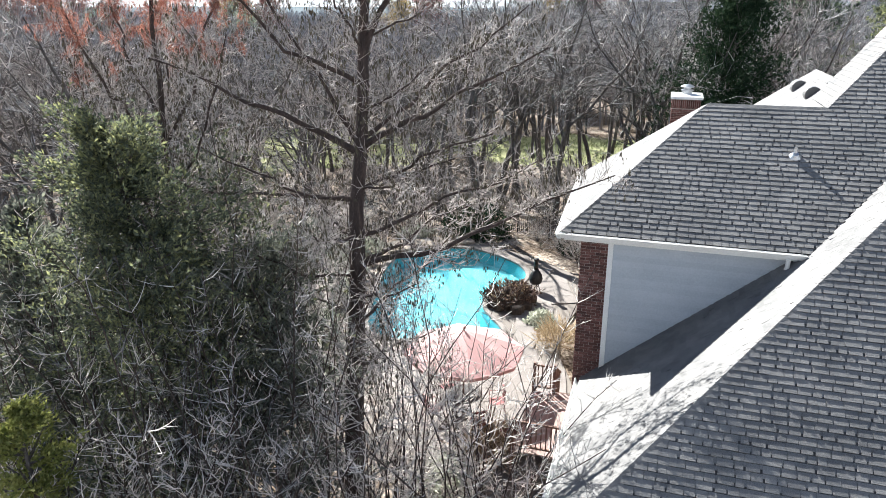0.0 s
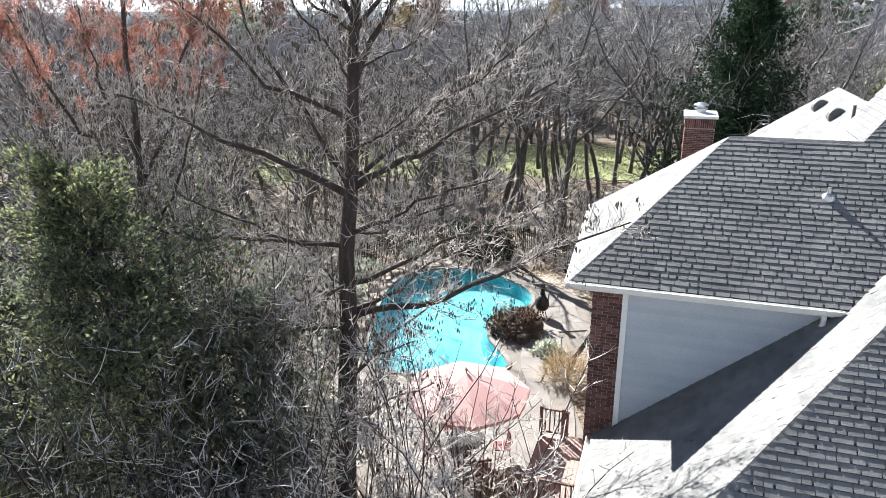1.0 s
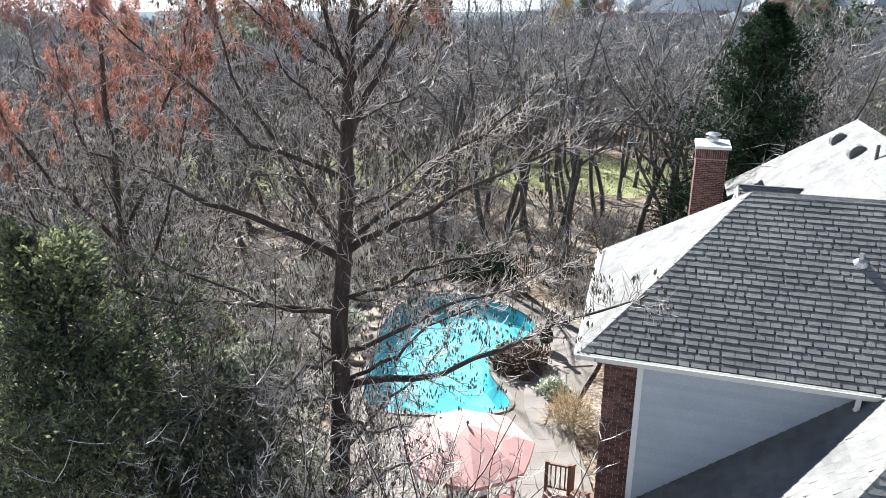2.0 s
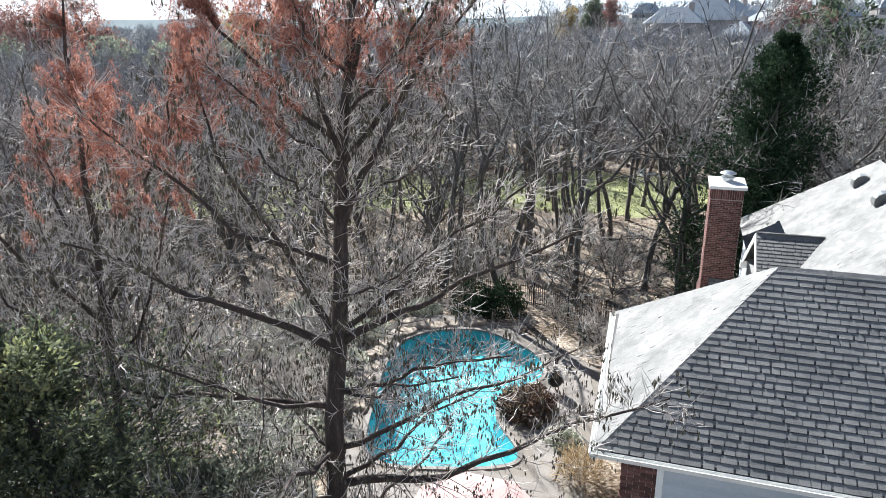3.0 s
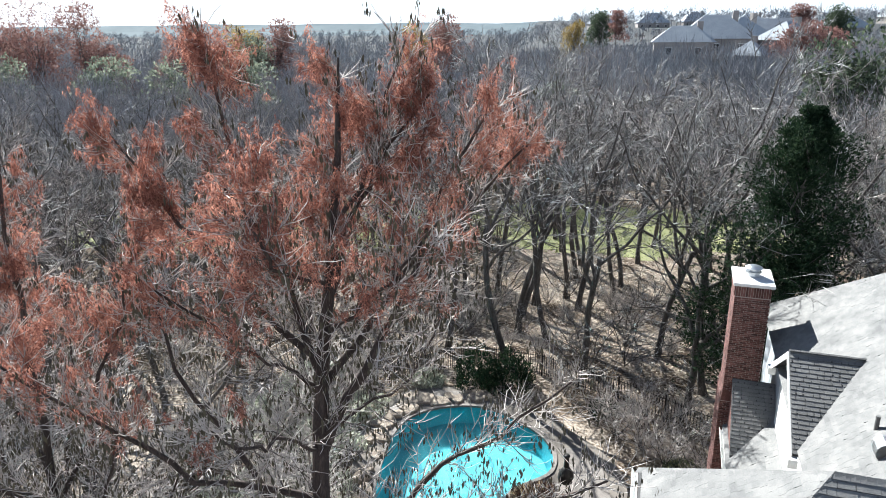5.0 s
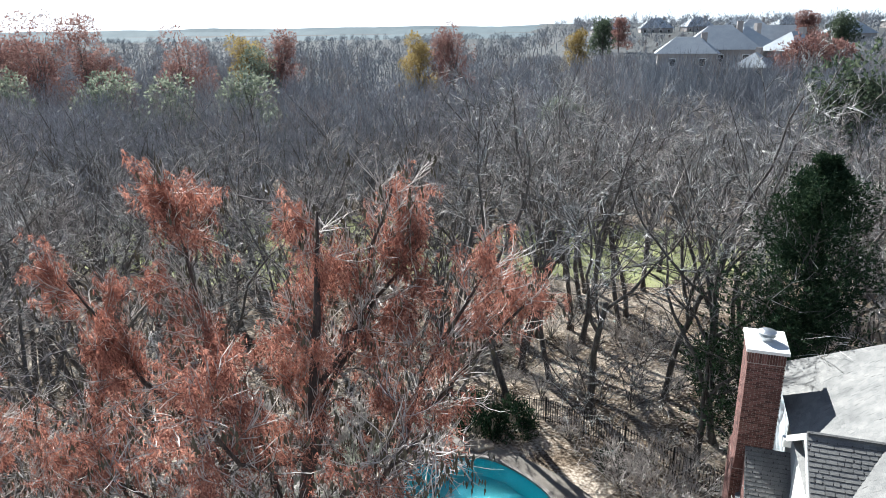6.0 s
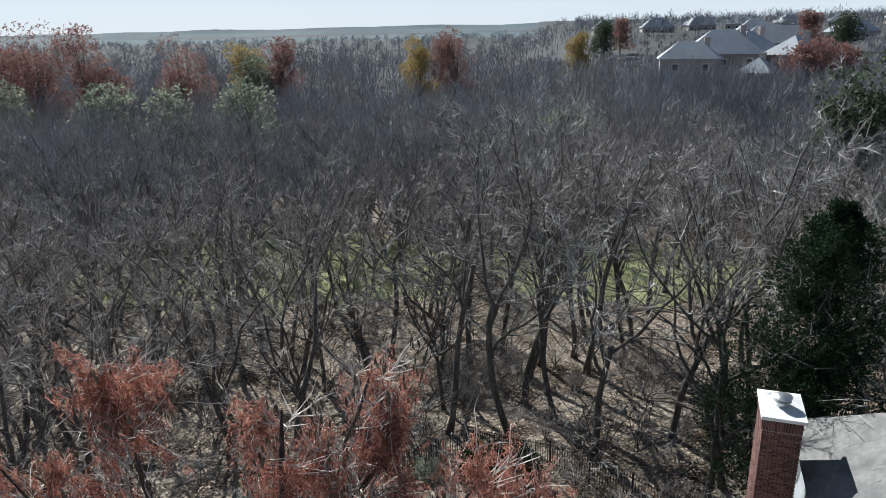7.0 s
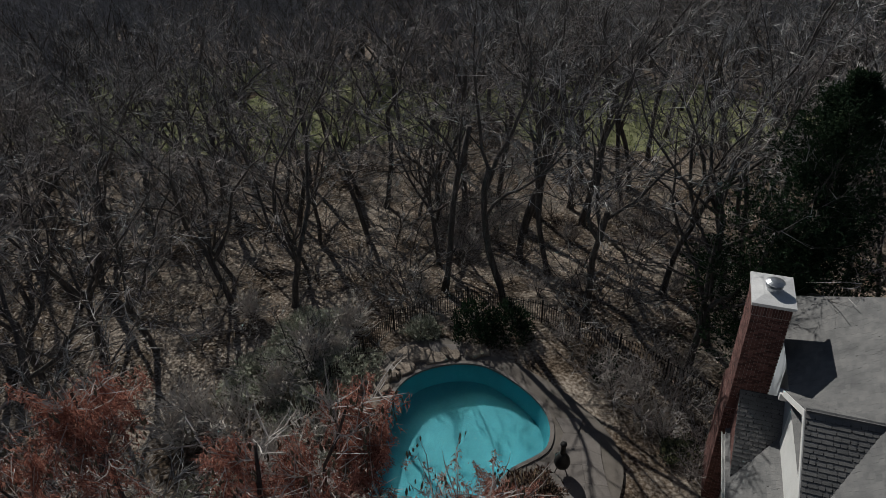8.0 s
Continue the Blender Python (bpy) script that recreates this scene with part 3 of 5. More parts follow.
def brick_face(wall_ob, o, along, width, z0, z1, out, single=300):
    """Bricks in running bond on a wall face, proud of the mortar."""
    rng, field, count = random.Random(len(wall_ob.name) + int(o[0] * 10)), Soup(), 0
    a, n = Vector((*along, 0)), Vector((*out, 0))
    me = None
    row, z = 0, z1
    rot = Matrix((a, Vector((0, 0, 1)), n)).transposed().to_4x4()
    while z > z0:
        x = -0.105 if row % 2 else 0.0
        while x < width - 0.02:
            x0, x1 = max(x, 0.0), min(x + 0.2, width)
            if x1 - x0 > 0.05:
                p = Vector((*o, z - 0.06)) + a * x0
                place = Matrix.Translation(p) @ rot
                full = x1 - x0 > 0.19
                if full and count < single:
                    if me is None:
                        me = Soup().box((0, 0, -0.03), (0.2, 0.058, 0.012)).mesh("brick", BRICK)
                    t = new("brick", me)
                    t.parent, t.matrix_basis = wall_ob, place
                    count += 1
                else:
                    field.box((0, 0, -0.03), (x1 - x0, 0.058, 0.012 + rng.uniform(-0.003, 0.003)), place)
            x += 0.21
        z -= 0.068
        row += 1
    if field.v:
        part("brick_field", field, BRICKS, wall_ob, kind="stuff")


wing = wall("wall", (-0.45, 14.3, 0.2), (9.5, 19.8, 7.45), MORTAR, "red brick wall with pale mortar")
brick_face(wing, (-0.45, 14.3), (1, 0), 0.58, 0.4, 7.42, (0, -1), 200)
brick_face(wing, (-0.45, 19.8), (0, -1), 5.5, 1.2, 7.42, (-1, 0), 0)
low = wall("wall", (0.05, 8.66, 0.2), (13.5, 14.25, 3.95), MORTAR, "red brick wall")
brick_face(low, (0.05, 14.25), (0, -1), 5.55, 1.0, 3.87, (-1, 0), 0)
wall("wall", (2.83, 19.8, 0.2), (9.5, 32.7, 6.6), SIDING, "white painted upper wall")
mwall = wall("wall", (1.75, 19.85, -0.3), (2.6, 29.2, 3.6), MORTAR, "red brick wall")

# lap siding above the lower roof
# same dark backing, coloured as shade in the gaps between the white boards
siding = hpart("siding_wall", Soup().box((0.135, 14.262, 4.0), (4.6, 14.297, 7.42)), SHADE_BACKING, label="white lap siding in the shade of the eave")
z = 4.05
board = Soup().box((0.24, 0, 0), (4.6, 0.010, 0.118))
board.v = [v + Vector((0, -0.026 * (1 - v.z / 0.118), 0)) if v.y < 0.005 else v for v in board.v]
board_mesh = board.mesh("siding_board", SIDING)
while z < 7.3:
    t = new("siding_board", board_mesh)
    t.parent, t.matrix_basis = siding, pose(0, 14.251, z)
    z += 0.127
part("corner_board", Soup().box((0.13, 14.20, 4.0), (0.24, 14.262, 7.42)), TRIM, siding)


def gutter(p, q, out, label="white gutter"):
    """A box gutter along an eave from p to q, with a rolled lip."""
    p, q, o = Vector(p), Vector(q), Vector((*out, 0))
    d = (q - p).normalized()
    s = Soup()
    prof = [(0.0, -0.02), (0.0, -0.13), (0.07, -0.13), (0.12, -0.03), (0.13, -0.015), (0.115, -0.012), (0.065, -0.115), (0.012, -0.115), (0.012, -0.02)]
    n = len(prof)
    for e in (p, q):
        s.v += [e + o * x + Vector((0, 0, z)) for x, z in prof]
    s.f = [(k, (k + 1) % n, n + (k + 1) % n, n + k) for k in range(n)] + [tuple(range(n)), tuple(reversed(range(n, 2 * n)))]
    hpart("gutter", s, TRIM, label=label)


gutter((-0.95, 13.99, E - 0.01), (3.95, 13.99, E - 0.01), (0, -1))
gutter((-1.09, 19.9, E - 0.01), (-0.86, 13.87, E - 0.01), (-1, 0))
gutter((-0.26, 14.25, LPZ(-0.25)), (-0.26, 8.26, LPZ(-0.25)), (-1, 0))
gutter((-0.3, 8.32, NZ(8.33)), (14.0, 8.32, NZ(8.33)), (0, -1))
gutter((1.39, 29.1, LMZ(1.4)), (1.39, 20.0, LMZ(1.4)), (-1, 0))
hpart("soffit", Soup().box((-0.8, 14.02, 7.40), (9.5, 19.85, 7.46)), TRIM, label="white soffit boards")
hpart("soffit", Soup().box((-0.2, 8.36, 3.89), (13.9, 14.25, 3.94)), TRIM, label="white soffit boards")
hpart("downspout", Soup().tube([Vector((3.62, 13.9, E - 0.13)), Vector((3.62, 13.92, 7.25)), Vector((3.62, 14.2, 7.15))], [0.045, 0.045, 0.045], 8), TRIM, label="white downspout elbow")


def hip_caps(p, q, name="hip_cap"):
    """Overlapping cap shingles bent over a hip or ridge."""
    p, q = Vector(p), Vector(q)
    d, L = (q - p).normalized(), (q - p).length
    side = d.cross(Vector((0, 0, 1))).normalized()
    up = side.cross(d).normalized()
    drop = 0.085 if abs(d.z) < 0.05 else 0.062
    s = Soup()
    s.v = [Vector(v) for v in ((-0.125, 0, -drop), (0, 0, 0.012), (0.125, 0, -drop), (-0.125, 0.22, -drop - 0.006), (0, 0.22, 0.0), (0.125, 0.22, -drop - 0.006),
                               (-0.125, 0, -drop - 0.016), (0.125, 0, -drop - 0.016), (0, 0, -0.01))]
    s.f = [(0, 1, 4, 3), (1, 2, 5, 4), (6, 8, 1, 0), (8, 7, 2, 1)]
    me = s.mesh(name, SHINGLE)
    line = hpart("ridge_line", Soup().tube([p - up * 0.03, q - up * 0.03], [0.02, 0.02], 5), SHADE_BACKING)
    rot = Matrix((side, d, up)).transposed().to_4x4()
    k = 0.0
    while k < L - 0.1:
        t = new(name, me)
        t.parent, t.matrix_basis = line, Matrix.Translation(p + d * k + up * 0.012) @ rot
        k += 0.15
    return line


hip_caps((-0.85, 14.0, E), (1.95, 17.2, R))
hip_caps((-1.08, 19.9, E), (1.95, 17.2, R))
hip_caps((1.95, 17.2, R), (4.5, 17.2, R))
hip_caps((4.5, 17.2, R), (6.83, 20.0, F_TOP(20)))
hip_caps((-0.25, 8.33, NZ(8.33)), (9.45, 18.09, NZ(18.09)))
hip_caps((2.6, 33.0, MZ(2.6)), (6.2, 29.3, MZ(6.2)))
hip_caps((6.2, 29.3, MZ(6.2)), (6.2, 19.0, MZ(6.2)))


# gabled dormer
def dormer():
    rv, rz, half, tilt = 25.65, 8.24, 2.55, 0.64
    drop, uf = tilt * half, 2.46
    front = [(2.76, rv + a, z) for a, z in ((0.1 - half, LMZ(2.76) - 0.1), (half - 0.1, LMZ(2.76) - 0.1), (half - 0.1, rz - drop - 0.02), (0, rz - 0.08), (0.1 - half, rz - drop - 0.02))]
    wallob = hpart("dormer_wall", Soup().slab(front, (-1, 0, 0), 0.06), TRIM, label="white painted gable wall")
    # the two slopes end in valleys on the main roof
    top, foot = (rz - 4.33) / 0.905, half - (MZ(uf) - rz + drop) / tilt
    for sgn, seed in ((-1, 21), (1, 22)):
        roof_slope("dormer_roof", [(uf, rv, rz), (uf, rv + sgn * half, rz - drop), (uf + 0.16, rv + sgn * half, rz - drop), (uf + 0.16, rv + sgn * foot, rz - tilt * foot), (top, rv, rz)], (1, 0), (0, -sgn),
                   (lambda u, v: True) if sgn < 0 else None, seed)
    hip_caps((uf, rv, rz), (top - 0.02, rv, rz))
    for sgn in (-1, 1):
        s = Soup()
        a, b = Vector((uf - 0.035, rv, rz - 0.005)), Vector((uf - 0.035, rv + sgn * half, rz - drop - 0.005))
        s.v = [a, b, b + Vector((0, 0, -0.2)), a + Vector((0, 0, -0.2)), a + Vector((0.03, 0, 0)), b + Vector((0.03, 0, 0)), b + Vector((0.03, 0, -0.2)), a + Vector((0.03, 0, -0.2))]
        s.f = [(0, 1, 2, 3), (7, 6, 5, 4), (0, 4, 5, 1), (1, 5, 6, 2), (2, 6, 7, 3), (3, 7, 4, 0)]
        part("rake_board", s, TRIM, wallob)
        part("eave_return", Soup().box((uf - 0.1, rv + sgn * half - 0.16, rz - drop - 0.30), (uf + 0.12, rv + sgn * half + 0.1, rz - drop - 0.06)), TRIM, wallob)


dormer()


def chimney():
    body = hpart("chimney", Soup().box((1.25, 29.3, 4.6), (2.32, 30.85, 8.72)).box((1.2, 29.28, -0.5), (2.32, 31.15, 4.5)), MORTAR, label="tall red brick chimney with a metal cap")
    s = Soup()
    s.v = [Vector(v) for v in ((1.2, 29.28, 4.5), (2.32, 29.28, 4.5), (2.32, 31.15, 4.5), (1.2, 31.15, 4.5), (1.25, 29.3, 4.85), (2.32, 29.3, 4.85), (2.32, 30.85, 4.85), (1.25, 30.85, 4.85))]
    s.f = [(0, 1, 5, 4), (1, 2, 6, 5), (2, 3, 7, 6), (3, 0, 4, 7), (4, 5, 6, 7)]
    part("shoulder", s, BRICKS, body)
    for z0, z1, lo, hi in ((4.86, 8.3, (1.25, 29.3), (2.32, 30.85)), (0.0, 4.48, (1.2, 29.28), (2.32, 31.15))):
        brick_face(body, (lo[0], lo[1]), (1, 0), hi[0] - lo[0], z0, z1, (0, -1), 0)
        brick_face(body, (lo[0], hi[1]), (0, -1), hi[1] - lo[1], z0, z1, (-1, 0), 0)
    # corbelled crown: soldier bricks between brick corners
    s = Soup()
    for k in range(14):
        s.box((1.26 + k * 0.076, 29.265, 8.34), (1.26 + k * 0.076 + 0.062, 29.3, 8.68))
    for k in range(20):
        s.box((1.215, 29.31 + k * 0.077, 8.34), (1.25, 29.31 + k * 0.077 + 0.063, 8.68))
    part("soldier_course", s, BRICKS, body, kind="stuff")
    cap = Soup()
    cap.v = [Vector(v) for v in ((1.17, 29.22, 8.70), (2.40, 29.22, 8.70), (2.40, 30.93, 8.70), (1.17, 30.93, 8.70), (1.17, 29.22, 8.80), (2.40, 29.22, 8.80), (2.40, 30.93, 8.80),
                                 (1.17, 30.93, 8.80), (1.5, 29.7, 8.85), (2.07, 29.7, 8.85), (2.07, 30.45, 8.85), (1.5, 30.45, 8.85))]
    cap.f = [(3, 2, 1, 0), (0, 1, 5, 4), (1, 2, 6, 5), (2, 3, 7, 6), (3, 0, 4, 7), (4, 5, 9, 8), (5, 6, 10, 9), (6, 7, 11, 10), (7, 4, 8, 11), (8, 9, 10, 11)]
    part("cap", cap, CAPSTONE, body, "pale sheet metal cap")
    f = lathe([(0.2, 0), (0.2, 0.14), (0.25, 0.15), (0.25, 0.18), (0.15, 0.19), (0.15, 0.27), (0.27, 0.28), (0.28, 0.31), (0.16, 0.37), (0.03, 0.39)], 18)
    part("flue_cowl", f, METAL, body, "round galvanised flue cowl", smooth=False, at=pose(1.78, 30.0, 8.83))


chimney()


def roof_vent(u, v, zf, size=1.0):
    """A louvred slant-back vent."""
    s = Soup()
    n = 9
    for k in range(n):
        a = math.pi * k / (n - 1)
        s.v += [Vector((0.22 * math.cos(a), -0.2, 0.22 * math.sin(a))), Vector((0.22 * math.cos(a), 0.2, 0.20 * math.sin(a)))]
    s.f = [(2 * k, 2 * k + 1, 2 * k + 3, 2 * k + 2) for k in range(n - 1)] + [tuple(2 * k for k in range(n)), tuple(2 * k + 1 for k in reversed(range(n)))]
    ob = hpart("roof_vent", s, VENTMAT, label="dark ribbed roof vent")
    ob.matrix_basis = HOME @ pose(u, v, zf(u) - 0.02, 0, -42, 0) @ Matrix.Diagonal((size, size, size, 1))
    for k in range(6):
        r = Soup()
        for m in range(n):
            a = math.pi * m / (n - 1)
            for dy in (-0.015, 0.015):
                r.v.append(Vector((0.24 * math.cos(a), -0.17 + 0.068 * k + dy, 0.24 * math.sin(a))))
        r.f = [(2 * m, 2 * m + 1, 2 * m + 3, 2 * m + 2) for m in range(n - 1)]
        part("rib", r, METAL, ob)
    return ob


for u, v in ((5.6, 28.4), (5.64, 25.85), (4.0, 21.75)):
    roof_vent(u, v, MZ, 1.2 if v > 23 else 1.1)
for u, v, h in ((5.75, 24.25, 0.42), (5.85, 23.45, 0.36), (3.97, 22.6, 0.35)):
    hpart("vent_pipe", Soup().tube([Vector((u, v, MZ(u) - 0.05)), Vector((u, v, MZ(u) + h))], [0.05, 0.05], 10), VENTMAT, label="short dark plumbing vent pipe")
hpart("vent_pipe", Soup().tube([Vector((3.78, 16.0, F_TOP(16.0) - 0.05)), Vector((3.78, 16.0, F_TOP(16.0) + 0.2))], [0.04, 0.04], 10), METAL, label="grey plumbing vent pipe")
hpart("pipe_flashing", lathe([(0.14, 0), (0.06, 0.1)], 12), METAL, label="lead pipe flashing").matrix_basis = HOME @ pose(3.78, 16.0, F_TOP(16.0) - 0.01, 36, 0, 0)

# ---- trees ----
def sprout(rng, p, d, length, r0, r1, segs, wiggle, lift):
    """A bent line of points with radii, from p along d."""
    pts, rad = [p.copy()], [r0]
    d = d.normalized()
    for k in range(segs):
        d = (d + Vector((rng.gauss(0, wiggle), rng.gauss(0, wiggle), rng.gauss(0, wiggle) + lift))).normalized()
        pts.append(pts[-1] + d * (length / segs))
        rad.append(r0 + (r1 - r0) * (k + 1) / segs)
    return pts, rad


def along(pts, k):
    f = k * (len(pts) - 1)
    i = min(int(f), len(pts) - 2)
    return pts[i].lerp(pts[i + 1], f - i), (pts[i + 1] - pts[i]).normalized()


def side_way(rng, d, angle, flat=0.0):
    a = d.orthogonal().normalized()
    a = Matrix.Rotation(rng.uniform(0, 6.283), 3, d) @ a
    w = (d * math.cos(angle) + a * math.sin(angle))
    w.z *= 1 - flat
    return w.normalized()


def bare_tree(seed, height, lean=0.1, leaders=4, branches=7, forks=5, twigs=5, r=None, fork_at=0.34, twig_r=0.011, twig_len=0.75, lift=0.05, spread=0.55):
    """Trunk and crown of a leafless broad-crowned tree with its base at the origin."""
    rng = random.Random(seed)
    trunk, crown = Soup(), Soup()
    r = r or height * 0.0135
    up = Vector((rng.uniform(-lean, lean), rng.uniform(-lean, lean), 1))
    hf = height * fork_at * rng.uniform(0.8, 1.2)
    pts, rad = sprout(rng, Vector((0, 0, -0.3)), up, hf + 0.3, r, r * 0.75, 7, 0.07, 0.03)
    rad[0] *= 1.5
    trunk.tube(pts, rad, 7)
    for i in range(leaders):
        a = 6.283 * (i + rng.uniform(-0.3, 0.3)) / leaders
        tilt = spread * rng.uniform(0.3, 1.6)
        w = Vector((math.cos(a) * tilt, math.sin(a) * tilt, 1))
        start, _ = along(pts, rng.uniform(0.6, 1.0))
        L = (height - hf) * rng.uniform(0.8, 1.12)
        lp, lrad = sprout(rng, start, w, L, r * rng.uniform(0.4, 0.72), 0.02, 9, 0.17, 0.06)
        trunk.tube(lp, lrad, 5, False)
        for j in range(branches):
            k = 0.10 + 0.88 * (j + rng.random()) / branches
            q, e = along(lp, k)
            L1 = height * 0.30 * (1.2 - 0.75 * k) * rng.uniform(0.55, 1.3)
            br = max(0.014, lrad[0] * 0.5 * (1.05 - k))
            bp, brad = sprout(rng, q, side_way(rng, e, rng.uniform(0.6, 1.25)), L1, br, 0.012, 4, 0.24, lift)
            trunk.tube(bp, brad, 3, False)
            for _ in range(forks):
                q2, e2 = along(bp, rng.uniform(0.2, 1.0))
                w2 = (side_way(rng, e2, rng.uniform(0.35, 1.0)) + Vector((0, 0, lift))).normalized()
                tip = q2 + w2 * L1 * rng.uniform(0.2, 0.45)
                crown.cone(q2, tip, twig_r * 1.4)
                for _ in range(twigs):
                    q3 = q2.lerp(tip, rng.uniform(0.1, 1.0))
                    w3 = (side_way(rng, w2, rng.uniform(0.25, 0.9)) + Vector((0, 0, lift * 3))).normalized()
                    crown.blade(q3, q3 + w3 * twig_len * rng.uniform(0.35, 1.3), twig_r, rng.uniform(0, 3.14))
    return trunk, crown, None


def tree_thing(name, label, category, trunk, crown, bark, twig, x, y, z=None, turn=0, scale=1.0, group=""):
    t = tagged(new(name), label, category, group)
    t.matrix_basis = pose(x, y, ground_z(x, y) if z is None else z, 0, 0, turn) @ Matrix.Scale(scale, 4)
    part("trunk", trunk, bark, t, smooth=True)
    part("crown", crown, twig, t)
    return t


def woods():
    """Bare trees between yard and lawn: broad ones, tall ones with high crowns, and haze-tinted grey ones farther off.
    """
    kinds, rng = [], random.Random(77)
    for k in range(20):
        h = (10.5, 12, 12.5, 11, 13, 11.5, 9, 12.5, 10.5, 9.5, 13, 13.5, 12.5, 14, 11.5, 12.5, 13, 10.5, 12, 13.5)[k]
        tall, grey = 10 <= k < 14, k >= 14
        tr, cr, _ = bare_tree(100 + k, h, 0.25, (4, 3, 5, 3)[k % 4] if not tall else (3, 4, 3, 2)[k % 4], 9 if tall else 8, 6, 10 if grey else 8, r=h * (0.0115 if tall else 0.0125), twig_r=0.009 if grey else 0.0115,
                              twig_len=0.7 if grey else 0.55, lift=0.07 if grey else 0.04, spread=(0.45, 0.7)[k % 2] if tall else (0.65, 0.95, 0.75)[k % 3], fork_at=(0.42, 0.5, 0.46, 0.54)[k % 4] if tall else (0.34, 0.24, 0.42)[k % 3])
        t = tagged(new("bare_tree"), "leafless haze-greyed woodland tree with a fine rounded crown" if grey else "leafless grey-brown woodland tree with fine twigs", "tree", "bare trees of the wood")
        part("trunk", tr, BARK, t, smooth=True)
        part("crown", cr, HAZE_COOL_TWIG if grey else WARM_TWIG if k % 2 else TWIG, t)
        kinds.append([t, False])
    placed = [(3.4, 52.8), (6.9, 52.8), (1.9, 43.0), (-0.3, 39.5), (-3.6, 40.5), (10.4, 40.8)]
    tries = 0
    while len(placed) < 225 and tries < 30000:
        tries += 1
        y = 37 + 47 * rng.random() ** 1.1
        x = rng.uniform(-0.72, 0.56) * (y + 4)
        near = 1.7 + 0.016 * y
        if lawn_mask(x, y) < 0.95 and rng.random() < (0.75 if x > -4 else 0.45):
            continue
        open_wood = -3 < x < 15 and 42 < y < 66
        if -9 < x < 6.5 and y < 38.5 or (5 < x < 13 and y < 52 and rng.random() < 0.8) or (open_wood and rng.random() < 0.78):
            continue
        if -22 < x < -5 and 36 < y < 50 and rng.random() < 0.85:
            continue
        if any((x - a) ** 2 + (y - b) ** 2 < near ** 2 for a, b in placed):
            continue
        placed.append((x, y))
    for _ in range(60):
        x, y = rng.uniform(-28, -8.5), rng.uniform(18, 37)
        if x > -16 and y > 24:
            continue
        if all((x - a) ** 2 + (y - b) ** 2 > 5 for a, b in placed) and len(placed) < 241:
            placed.append((x, y))
    for x, y in placed:
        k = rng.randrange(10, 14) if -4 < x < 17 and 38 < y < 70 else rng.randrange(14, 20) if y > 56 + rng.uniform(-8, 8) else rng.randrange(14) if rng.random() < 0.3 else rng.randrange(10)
        m = pose(x, y, ground_z(x, y), 0, 0, rng.uniform(0, 360)) @ Matrix.Scale(rng.uniform(0.9, 1.22), 4)
        if not kinds[k][1]:
            kinds[k][1] = True
            kinds[k][0].matrix_basis = m
        else:
            copy_thing(kinds[k][0], m)


woods()
tr, cr, _ = bare_tree(150, 13.2, 0.12, 5, 8, 4, 4, twig_r=0.011, twig_len=0.8, lift=-0.04, spread=0.6, fork_at=0.3)
tree_thing("bare_tree", "leafless tree with pale drooping twigs beside the juniper", "tree", tr, cr, BARK, TWIG, 8.0, 35.4)


def far_crown(s, rng, x, y, z, h, wide, limbs, count, thick):
    """A rounded leafless crown on a short trunk: rising limbs and many fine twigs that point outwards."""
    mid = Vector((x + rng.uniform(-0.6, 0.6), y + rng.uniform(-0.6, 0.6), z + h * rng.uniform(0.25, 0.38)))
    s.tube([Vector((x, y, z)), mid], [0.18, 0.12], 3, False)
    rx, rz = h * wide, h * 0.62
    for _ in range(limbs):
        a, e = rng.uniform(0, 6.283), rng.uniform(0.15, 1.0)
        s.cone(mid, mid + Vector((math.cos(a) * rx * e, math.sin(a) * rx * e, rz * (1.05 - 0.6 * e * e) * rng.uniform(0.8, 1.0))), 0.07)
    for _ in range(count):
        a, e, f = rng.uniform(0, 6.283), rng.uniform(-0.1, 1.5), rng.uniform(0.35, 0.92)
        n = Vector((math.cos(a) * math.cos(e), math.sin(a) * math.cos(e), math.sin(e)))
        p = mid + Vector((n.x * rx, n.y * rx, n.z * rz)) * f
        w = (n + Vector((rng.gauss(0, 0.45), rng.gauss(0, 0.45), 0.35 + rng.gauss(0, 0.3)))).normalized()
        s.blade(p, p + w * h * rng.uniform(0.08, 0.22), thick, rng.uniform(0, 3.14))


